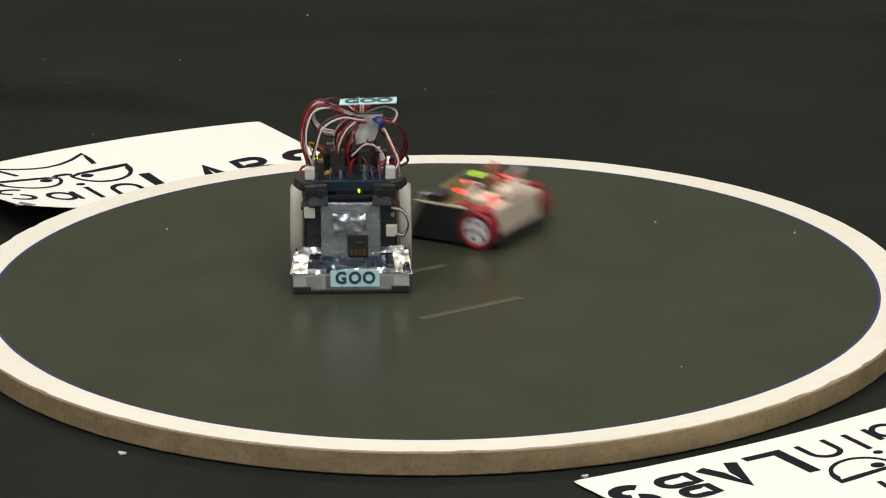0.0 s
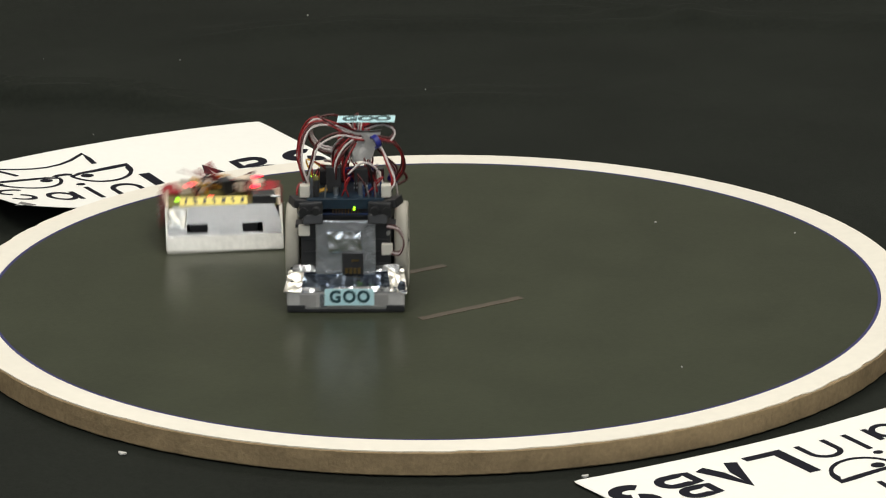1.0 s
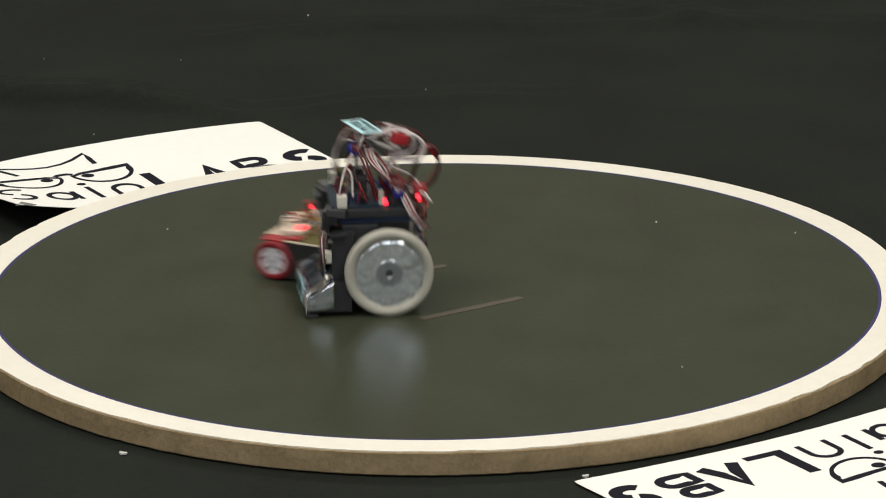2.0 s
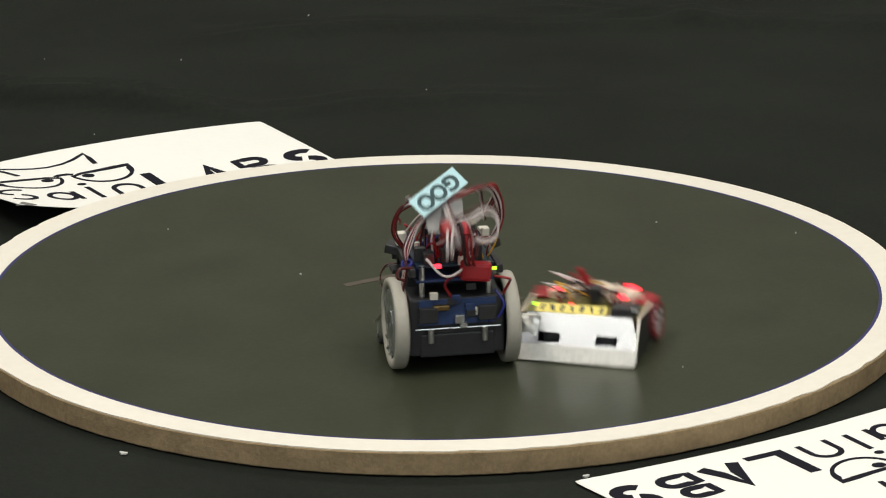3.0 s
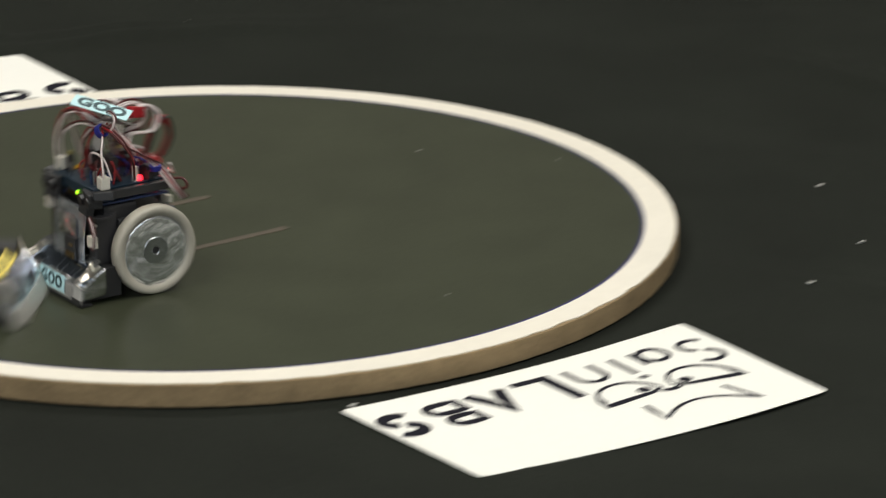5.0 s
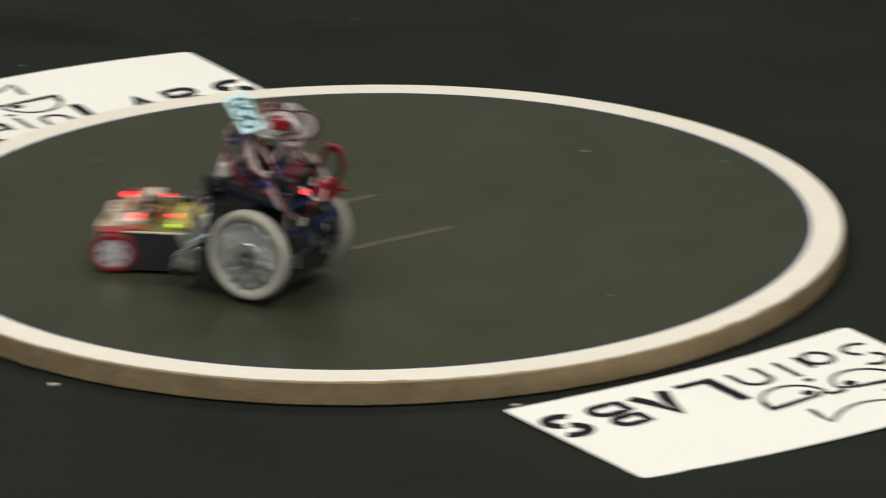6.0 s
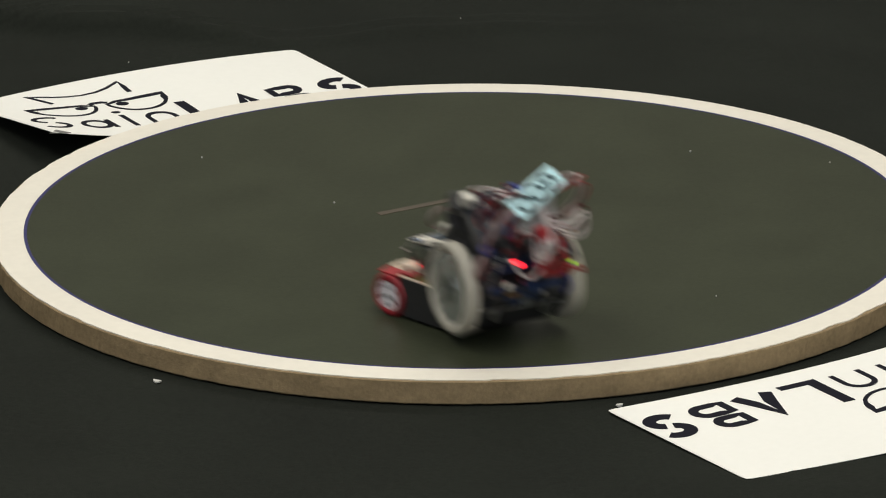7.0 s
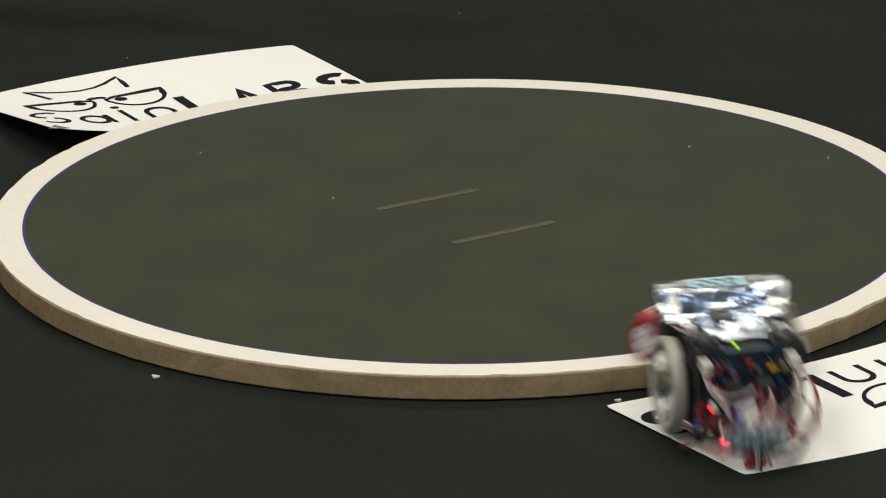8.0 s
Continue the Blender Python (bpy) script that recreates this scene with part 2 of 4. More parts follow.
def cloth_height(x, y):
    r = math.hypot(x, y)
    fade = min(max((r - 0.44) / 0.18, 0), 1)
    p = Vector((x, y, 0))
    z = 0.006 * noise.noise(p * 2.1) + 0.004 * noise.noise(Vector((x * 3.0 + 7, y * 8.0, 2))) + 0.0013 * noise.noise(p * 15) + 0.003 * abs(noise.noise(Vector((x * 2.2 - y * 1.5 + 3, y * 4 + x, 8))))
    # tucks in the cloth: two soft ridges with a narrow valley between them
    for ax, ay, bx, by, h in ((-0.55, 0.70, -0.20, 0.595, 0.022), (-0.20, 0.595, 0.10, 0.640, 0.006), (-0.80, 0.36, -0.50, 0.50, 0.010),
                              (0.1, 0.95, 0.7, 0.80, 0.008), (-0.2, 0.86, 0.3, 0.90, 0.009), (0.55, 0.50, 0.75, 0.20, 0.008), (0.50, -0.10, 0.80, -0.30, 0.007)):
        ux, uy = bx - ax, by - ay
        n = math.hypot(ux, uy)
        s = ((x - ax) * ux + (y - ay) * uy) / n
        d = ((x - ax) * uy - (y - ay) * ux) / n + 0.008 * math.sin(s * 21 + ax * 9) + 0.003 * math.sin(s * 57)
        end = min(max(min(s, n - s) / 0.12 + 0.4, 0), 1)
        z += h * end * (math.exp(-((d - 0.014) / 0.012) ** 2) + 0.8 * math.exp(-((d + 0.014) / 0.012) ** 2))
    return fade * z - 0.0012


def ground():
    far = np.array([1.3, 1.6, 2.1, 2.8, 4.0, 6.0])
    xs = np.concatenate((-far[::-1], np.arange(-1.0, 1.1, 0.0075), far))
    ys = np.concatenate((-far[::-1] * 1.166, np.arange(-0.8, 1.25, 0.0075), far))
    verts = [(x, y, cloth_height(x, y)) for y in ys for x in xs]
    n = len(xs)
    faces = [(j * n + i, j * n + i + 1, (j + 1) * n + i + 1, (j + 1) * n + i) for j in range(len(ys) - 1) for i in range(n - 1)]
    me = bpy.data.meshes.new("ground")
    me.from_pydata(verts, [], faces)
    me.polygons.foreach_set("use_smooth", [True] * len(me.polygons))
    me.materials.append(CLOTH)
    tagged(new("ground", me), "black matt cloth spread over the floor with soft creases", "floor", kind="structure")


# ---- the ring
def ragged(a):
    """The outer radius of the white border at angle a: saw-cut and chipped."""
    r = R_OUT - 0.0013 + 0.0004 * noise.noise(Vector((math.cos(a) * 30, math.sin(a) * 30, 1))) + 0.0003 * noise.noise(Vector((math.cos(a) * 130, math.sin(a) * 130, 5)))
    for deg, wide, deep in ((-86.5, 1.5, 0.0042), (-91.5, 1.6, 0.0015), (-73.5, 1.3, 0.003), (-79, 1.4, 0.0018), (-44, 1.6, 0.004), (-49, 1.0, 0.002),
                            (-37, 2.2, 0.004), (-127, 1.6, 0.002), (-142, 1.2, 0.0025), (151, 0.6, 0.003), (158, 1.5, 0.0025), (166, 2.0, 0.002),
                            (-62, 0.8, 0.0018), (-110, 0.7, 0.0012), (-30, 1.0, 0.003)):
        d = (math.degrees(a) - deg + 180) % 360 - 180
        r -= 0.55 * deep * math.exp(-(d / wide) ** 4) * (0.75 + 0.5 * noise.noise(Vector((d * 3, deg, 0))))
    return r


def annulus(bm, inner, outer, z0, z1, seg=720):
    rows = []
    for k in range(seg):
        a = 2 * math.pi * k / seg
        c, s, o = math.cos(a), math.sin(a), outer(a)
        rows.append([bm.verts.new(p) for p in ((inner * c, inner * s, z0), (inner * c, inner * s, z1), (o * c, o * s, z1), (o * c, o * s, z0))])
    for k in range(seg):
        p, q = rows[k], rows[(k + 1) % seg]
        for i in range(4):
            j = (i + 1) % 4
            bm.faces.new((p[i], p[j], q[j], q[i]))
    return bm


def sumo_ring():
    ring = thing("sumo_ring", "round black sumo ring with a white border and raw fibreboard edge", "robot ring")
    bm = bmesh.new()
    rough = lambda a, k: R_OUT + 0.0007 * noise.noise(Vector((math.cos(a) * 40, math.sin(a) * 40, k))) + 0.0004 * noise.noise(Vector((math.cos(a) * 150, math.sin(a) * 150, k)))
    rows, seg = [], 720
    for k in range(seg):
        a = 2 * math.pi * k / seg
        rows.append([bm.verts.new((r * math.cos(a), r * math.sin(a), z)) for r, z in
                     ((rough(a, 0) - 0.001, 0.0), (rough(a, 0), 0.001), (rough(a, 3), 0.010), (rough(a, 6) - 0.0002, TOP - 0.0016), (rough(a, 6) - 0.001, TOP - 0.0008))])
    for k in range(seg):
        p, q = rows[k], rows[(k + 1) % seg]
        for i in range(4):
            bm.faces.new((p[i], q[i], q[i + 1], p[i + 1]))
    bm.faces.new([r[4] for r in rows])
    bm.faces.new([r[0] for r in rows][::-1])
    part("board", bm, FIBRE, ring, "raw brown fibreboard with a sawn edge")
    part("border", annulus(bmesh.new(), R_IN, ragged, TOP - 0.0008, TOP), BORDER, ring, "cream-white painted border, chipped at the rim")
    # added navy line that stands in for a colour fringe, no paint of the ring
    part("border_fringe", annulus(bmesh.new(), R_IN - 0.0026, lambda a: R_IN - 0.0001, TOP - 0.0008, TOP - 0.0001), BLUE_FRINGE, ring, "thin dark blue line added as a colour fringe inside the border")
    bm = bmesh.new()
    bmesh.ops.create_circle(bm, cap_ends=True, segments=360, radius=R_IN - 0.0027, matrix=Matrix.Translation((0, 0, TOP - 0.0001)))
    part("playing_surface", bm, FELT, ring, "smooth black satin playing surface")
    for x, y, ang in ((0.0286, -0.0459, 32.9), (-0.0328, 0.0413, 31.9)):
        bm = bmesh.new()
        n = 24
        up = [(-0.0483 + 0.0966 * i / n, 0.0038 + 0.0006 * noise.noise(Vector((i * 0.7, x * 50, 0)))) for i in range(n + 1)]
        dn = [(-0.0483 + 0.0966 * i / n, -0.0038 + 0.0006 * noise.noise(Vector((i * 0.7, x * 50, 9)))) for i in range(n, -1, -1)]
        plate(bm, up + dn, 0, 0.0004)
        line = part("start_line", bm, LINE, ring, "faded brown starting line")
        line.matrix_basis = pose(x, y, TOP - 0.0002, rz=ang)
    return ring


# ---- printed sheets beside the ring
B_W, B_H = 0.3255, 0.174


def stroke(bm, pts, width, z=0.0, closed=False):
    """A flat band along a line, one thin solid."""
    line = [Vector((*p, 0)) for p in pts]
    n, cuts = len(line), []
    for i, p in enumerate(line):
        way = (line[(i + 1) % n] - line[i - 1]) if closed else (line[min(i + 1, n - 1)] - line[max(i - 1, 0)])
        way.normalize()
        w = width[i] if isinstance(width, list) else width
        side = Vector((-way.y, way.x, 0)) * w / 2
        up = Vector((0, 0, 0.0003))
        cuts.append([bm.verts.new(q) for q in (p + side, p - side, p - side + up, p + side + up)])
    for i in range(n if closed else n - 1):
        p, q = cuts[i], cuts[(i + 1) % n]
        for k in range(4):
            bm.faces.new((p[k], p[(k + 1) % 4], q[(k + 1) % 4], q[k]))
    if not closed:
        bm.faces.new(cuts[0])
        bm.faces.new(cuts[-1][::-1])
    return bm


def loop(cx, cy, rx, ry, a0=0, a1=360, n=28):
    return [(cx + rx * math.cos(radians(a0 + (a1 - a0) * k / n)), cy + ry * math.sin(radians(a0 + (a1 - a0) * k / n))) for k in range(n + 1)]


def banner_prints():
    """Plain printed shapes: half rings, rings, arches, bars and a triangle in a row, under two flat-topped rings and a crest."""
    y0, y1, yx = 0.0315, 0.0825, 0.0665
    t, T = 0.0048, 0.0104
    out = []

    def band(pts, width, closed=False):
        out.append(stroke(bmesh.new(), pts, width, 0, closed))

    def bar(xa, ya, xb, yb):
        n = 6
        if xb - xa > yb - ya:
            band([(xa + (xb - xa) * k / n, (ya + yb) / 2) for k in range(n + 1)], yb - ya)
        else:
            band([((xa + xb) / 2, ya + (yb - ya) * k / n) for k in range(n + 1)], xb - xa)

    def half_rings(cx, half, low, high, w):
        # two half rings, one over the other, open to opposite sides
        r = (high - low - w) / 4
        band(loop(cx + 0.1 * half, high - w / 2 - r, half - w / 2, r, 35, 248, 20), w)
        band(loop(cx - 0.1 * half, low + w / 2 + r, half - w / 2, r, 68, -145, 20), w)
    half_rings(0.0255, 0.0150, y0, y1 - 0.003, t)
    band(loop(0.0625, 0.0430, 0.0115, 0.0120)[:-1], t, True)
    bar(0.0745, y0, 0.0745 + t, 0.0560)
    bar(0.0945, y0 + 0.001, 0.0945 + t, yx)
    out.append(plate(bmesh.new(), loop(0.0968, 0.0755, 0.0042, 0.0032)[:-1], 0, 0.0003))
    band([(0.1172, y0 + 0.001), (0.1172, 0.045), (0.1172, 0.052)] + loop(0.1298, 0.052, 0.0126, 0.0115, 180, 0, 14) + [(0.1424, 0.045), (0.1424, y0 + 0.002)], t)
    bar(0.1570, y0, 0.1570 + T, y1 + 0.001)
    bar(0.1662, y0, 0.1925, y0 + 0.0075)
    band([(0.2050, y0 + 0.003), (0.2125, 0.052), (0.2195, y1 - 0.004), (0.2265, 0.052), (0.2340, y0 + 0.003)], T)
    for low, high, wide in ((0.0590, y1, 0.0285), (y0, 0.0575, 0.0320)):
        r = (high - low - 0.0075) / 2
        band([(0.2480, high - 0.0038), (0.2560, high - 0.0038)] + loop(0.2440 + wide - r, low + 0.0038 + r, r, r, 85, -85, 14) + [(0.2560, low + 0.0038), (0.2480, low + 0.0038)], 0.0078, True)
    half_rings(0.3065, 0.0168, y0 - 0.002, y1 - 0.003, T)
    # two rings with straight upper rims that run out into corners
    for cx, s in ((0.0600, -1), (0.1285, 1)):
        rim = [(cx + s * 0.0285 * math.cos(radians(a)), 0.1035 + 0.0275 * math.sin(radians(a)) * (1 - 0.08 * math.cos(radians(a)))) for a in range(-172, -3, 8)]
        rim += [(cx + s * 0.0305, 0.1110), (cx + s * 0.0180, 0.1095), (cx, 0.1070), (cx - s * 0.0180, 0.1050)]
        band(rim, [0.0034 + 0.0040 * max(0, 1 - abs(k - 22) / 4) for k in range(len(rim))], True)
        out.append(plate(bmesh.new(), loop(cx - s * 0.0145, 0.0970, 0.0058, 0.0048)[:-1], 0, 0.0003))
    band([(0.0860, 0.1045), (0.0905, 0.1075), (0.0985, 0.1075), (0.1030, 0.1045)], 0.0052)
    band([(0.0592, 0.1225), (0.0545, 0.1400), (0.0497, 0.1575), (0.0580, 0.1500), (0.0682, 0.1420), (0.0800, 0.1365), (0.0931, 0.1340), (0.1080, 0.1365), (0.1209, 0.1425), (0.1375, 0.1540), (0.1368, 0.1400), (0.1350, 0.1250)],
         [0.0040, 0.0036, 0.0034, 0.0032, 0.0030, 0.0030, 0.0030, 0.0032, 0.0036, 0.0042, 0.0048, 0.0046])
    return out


def rounded(u, v, r=0.0035):
    """Draws the sheet's corners in to a small radius."""
    cu, cv = min(max(u, r), B_W - r), min(max(v, r), B_H - r)
    d = math.hypot(u - cu, v - cv)
    far = max(abs(u - cu), abs(v - cv))
    return (cu + (u - cu) * far / d, cv + (v - cv) * far / d) if d > 0 else (u, v)


def banner(label, place, lift, bow=0.0):
    """A sheet shifted and raised by lift(u, v); its long edges bow by so much."""
    thing_ob = thing("paper_banner", label, "banner", "printed sheets beside the ring")
    thing_ob.matrix_world = place
    bm = bmesh.new()
    nu, nv = 48, 28
    rows = [[bm.verts.new((*rounded(B_W * i / nu, B_H * j / nv), 0)) for i in range(nu + 1)] for j in range(nv + 1)]
    for j in range(nv):
        for i in range(nu):
            bm.faces.new((rows[j][i], rows[j][i + 1], rows[j + 1][i + 1], rows[j + 1][i]))
    got = bmesh.ops.extrude_face_region(bm, geom=bm.faces[:])["geom"]
    for v in got:
        if isinstance(v, bmesh.types.BMVert):
            v.co.z += 0.0004

    def bend(m):
        for v in m.verts:
            dx, dy, dz = lift(v.co.x, v.co.y)
            v.co += Vector((dx, dy, dz))
    for v in bm.verts:
        v.co.y += bow * 4 * v.co.x / B_W * (1 - v.co.x / B_W)
    bend(bm)
    part("sheet", bm, PAPER, thing_ob, "white glossy paper sheet", smooth=False)
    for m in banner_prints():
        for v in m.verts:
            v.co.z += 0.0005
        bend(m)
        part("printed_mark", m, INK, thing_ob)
    return thing_ob


def banners():
    def flat(u, v):
        a, b = u / B_W, v / B_H
        skew = (1 - a) * b
        return 0.013 * skew + 0.004 * (1 - a) * (1 - b), 0.012 * skew, 0.0006 + 0.0010 * max(0, noise.noise(Vector((u * 9, v * 9, 3))))

    def curled(u, v):
        # one corner stands off the floor, the middle of the near edge is tucked under the ring, the far edge bows
        a, b = u / B_W, v / B_H
        z = 0.0281 - 0.0801 * a + 0.0586 * a * a - 0.0211 * b + 0.1033 * a * b - 0.0814 * a * a * b
        return 0.0021 * a * b, 0, max(z, 0.001)
    x = Vector((-0.271, -0.178, 0)).normalized()
    y = Vector((0, 0, 1)).cross(x)
    m = Matrix((x, y, (0, 0, 1))).transposed().to_4x4()
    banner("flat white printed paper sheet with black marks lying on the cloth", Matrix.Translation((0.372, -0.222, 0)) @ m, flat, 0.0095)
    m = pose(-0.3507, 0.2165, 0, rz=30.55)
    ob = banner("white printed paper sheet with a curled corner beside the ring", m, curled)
    bm = plate(bmesh.new(), [(-0.002, 0.0035), (0.0145, -0.004), (0.0075, 0.0105)], 0.0266, 0.0270)
    part("folded_corner", bm, PAPER_SHADED, ob, "underside of the folded-over corner, its shade put into the grey")


def scraps():
    for x, y, z, s, ang in ((-0.2353, -0.3292, 0, 0.0065, -30), (0.1097, -0.3877, 0, 0.005, 20), (0.5162, 0.1196, 0, 0.004, 10), (0.5316, -0.0337, 0, 0.004, 40),
                            (0.4802, -0.1293, 0, 0.004, 0), (0.1855, 0.1784, TOP, 0.0015, 30), (0.1899, -0.1971, TOP, 0.0010, 0),
                            (-0.11, 0.045, TOP, 0.0013, 15), (0.30, 0.145, TOP, 0.0013, 50), (-0.238, 0.763, 0, 0.0012, 25), (-0.368, 0.779, 0, 0.0008, 70),
                            (-0.121, 0.919, 0, 0.0014, 5), (-0.306, 0.523, 0, 0.0008, 40), (-0.007, 0.635, 0, 0.0009, 60), (-0.2235, 0.1707, TOP, 0.0012, 20)):
        bm = bmesh.new()
        n = 8
        plate(bm, [(s * (0.6 + 0.4 * noise.noise(Vector((k, x * 90, 0)))) * math.cos(2 * math.pi * k / n), 0.5 * s * (0.7 + 0.5 * noise.noise(Vector((k, 9, y * 90)))) * math.sin(2 * math.pi * k / n)) for k in range(n)], 0, 0.0012)
        for v in bm.verts:
            v.co.z += 0.25 * abs(v.co.x)
        ob = part("paper_scrap", bm, SCRAP, None)
        tagged(ob, "tiny torn white paper scrap lying on a black surface", "scrap", "scraps on the black surfaces")
        ob.matrix_basis = pose(x, y, z if z else cloth_height(x, y) + 0.0003, rz=ang)


# ---- the tall robot with big wheels
def name_tag(w, h, parent, name, m):
    tag = part(name, box(bmesh.new(), (0, 0, 0), (w, h, 0.0006)), TAG, parent, "pale cyan paper tag with bold dark letters")
    tag.matrix_basis = m
    for k, c in enumerate("GOO"):
        bm = add_word(bmesh.new(), c, h * 0.68, Matrix.Translation(((k - 1) * w * 0.285, 0, 0.0004)) @ Matrix.Diagonal((1.0, 1.06, 1, 1)), 0, bold=0.058)
        part("letter", bm, TAG_INK, tag)
    return tag


def big_wheel(robot, side):
    """A drive wheel: silicone tyre on a foil-covered disc, with a bored hub. side: -1 or 1."""
    wheel = part("wheel", lathe(bmesh.new(), [(0.0, -0.0030), (0.0293, -0.0030), (0.0293, 0.0030), (0.0, 0.0030)], 40), BLACK, robot, "wheel with a black core")
    wheel.matrix_basis = pose(0.0435 * side, 0, 0.0356)
    prof = [(0.0280, -0.0050), (0.0332, -0.0056), (0.0348, -0.0050), (0.0356, -0.0030), (0.0356, 0.0030), (0.0348, 0.0050), (0.0332, 0.0056), (0.0280, 0.0050)]
    part("tyre", lathe(bmesh.new(), prof, 56), RUBBER, wheel, "translucent off-white silicone tyre", smooth=True)
    bm = bmesh.new()
    nr, na = 7, 44
    rows = []
    for i in range(nr + 1):
        r = 0.003 + (0.0282 - 0.003) * i / nr
        rows.append([bm.verts.new((side * (0.0040 + (0.0002 + 0.0022 * (i / nr) ** 3) * noise.noise(Vector((r * 300, a * 0.9, side * 7))) + 0.0004 * noise.noise(Vector((r * 900, a * 3.1, 2)))),
                                   r * math.cos(2 * math.pi * a / na), r * math.sin(2 * math.pi * a / na))) for a in range(na)])
    for p, q in zip(rows, rows[1:]):
        for a in range(na):
            bm.faces.new((p[a], p[(a + 1) % na], q[(a + 1) % na], q[a]))
    got = bmesh.ops.extrude_face_region(bm, geom=bm.faces[:])["geom"]
    for v in got:
        if isinstance(v, bmesh.types.BMVert):
            v.co.x -= side * 0.0006
    part("hub_foil", bm, FOIL_DISC, wheel, "crinkled silver foil disc", smooth=True)
    bm = lathe(bmesh.new(), [(0.0028, 0.0028), (0.0108, 0.0028), (0.0108, 0.0042), (0.0104, 0.0046), (0.0034, 0.0046), (0.0028, 0.0042)], 32)
    if side < 0:
        for v in bm.verts:
            v.co.x *= -1
    part("hub_boss", bm, TAPE_SMOOTH, wheel, "grey ring round the axle bore")
    part("axle", rod(bmesh.new(), (side * 0.001, 0, 0), (side * 0.0036, 0, 0), 0.0027, 14), BLACK, wheel)
    return wheel


def sensor(robot, side):
    """A black angled bracket with its sensor, at a front corner of the board."""
    bm = bmesh.new()
    box(bm, (0.0285 * side, 0.044, 0.080), (0.019, 0.012, 0.012), 0.0012, (0, 0, 14 * side))
    box(bm, (0.0375 * side, 0.040, 0.084), (0.012, 0.016, 0.007), 0.001, (0, -12 * side, 20 * side))
    box(bm, (0.0260 * side, 0.048, 0.072), (0.016, 0.007, 0.008), 0.001, (16, 0, 8 * side))
    for dx in (-0.005, 0.005):
        rod(bm, (0.0285 * side + dx, 0.049, 0.080), (0.0285 * side + dx, 0.0525, 0.0795), 0.0034, 12)
    part("sensor", bm, BLACK, robot, "black distance sensor on a bracket")


# cable runs of the loom: the way, the colours side by side, and their spacing
LOOM_RIBBONS = (
    (((0.0325, 0.036, 0.010), (0.0385, 0.034, 0.024), (0.0405, 0.028, 0.040), (0.034, 0.020, 0.053), (0.018, 0.014, 0.055), (0.000, 0.010, 0.049)), (W_WHITE, W_BROWN, W_RED), 0.0019),
    (((0.033, 0.010, 0.004), (0.041, 0.012, 0.022), (0.040, 0.014, 0.042), (0.031, 0.015, 0.056), (0.014, 0.014, 0.053), (-0.004, 0.011, 0.047)), (W_WHITE, W_BROWN, W_WHITE, W_RED), 0.0019),
    (((0.033, 0.030, 0.010), (0.030, 0.033, 0.026), (0.026, 0.029, 0.041), (0.012, 0.021, 0.049), (-0.004, 0.015, 0.046)), (W_WHITE, W_BROWN), 0.0020),
    (((0.012, -0.004, 0.012), (0.0135, -0.002, 0.026), (0.007, 0.004, 0.038), (-0.004, 0.010, 0.046)), (W_WHITE, W_BROWN, W_WHITE), 0.0020),
    (((0.030, 0.014, 0.058), (0.016, 0.017, 0.054), (0.004, 0.017, 0.047), (-0.008, 0.017, 0.046)), (W_RED, W_WHITE, W_BROWN), 0.0018),
    (((-0.0325, 0.036, 0.010), (-0.036, 0.035, 0.020), (-0.029, 0.029, 0.033), (-0.023, 0.022, 0.042), (-0.018, 0.019, 0.046)), (W_WHITE, W_RED), 0.0020),
    (((-0.033, 0.008, 0.004), (-0.0425, 0.010, 0.022), (-0.041, 0.014, 0.036), (-0.033, 0.017, 0.046), (-0.020, 0.018, 0.048)), (W_BROWN, W_RED, W_BROWN), 0.0019),
    (((-0.014, -0.006, 0.010), (-0.0165, -0.003, 0.024), (-0.013, 0.004, 0.036), (-0.010, 0.010, 0.045)), (W_BROWN, W_WHITE, W_RED), 0.0019),
    (((-0.018, 0.018, 0.046), (-0.030, 0.016, 0.048), (-0.0325, 0.012, 0.055), (-0.022, 0.010, 0.058), (-0.008, 0.010, 0.053)), (W_WHITE, W_BROWN), 0.0016),
    (((0.011, 0.022, 0.012), (0.0115, 0.024, 0.026), (0.006, 0.022, 0.038), (-0.002, 0.017, 0.046)), (W_BROWN, W_WHITE, W_RED), 0.0020),
    (((0.003, 0.022, 0.010), (0.004, 0.025, 0.022), (0.001, 0.023, 0.034), (-0.003, 0.018, 0.043)), (W_RED, W_BROWN), 0.0020),
    (((0.000, 0.025, 0.018), (-0.010, 0.027, 0.029), (-0.022, 0.025, 0.025), (-0.030, 0.027, 0.009)), (W_WHITE,), 0.0),
    (((-0.012, 0.020, 0.030), (-0.016, 0.022, 0.022), (-0.020, 0.018, 0.010), (-0.021, 0.014, 0.003)), (W_BLACK, W_BROWN), 0.0022),
    (((-0.004, 0.006, 0.050), (-0.004, -0.010, 0.0545), (-0.002, -0.024, 0.052), (0.000, -0.030, 0.044), (0.002, -0.026, 0.034), (0.000, -0.010, 0.034)), (W_WHITE, W_WHITE, W_BROWN), 0.0020),
)


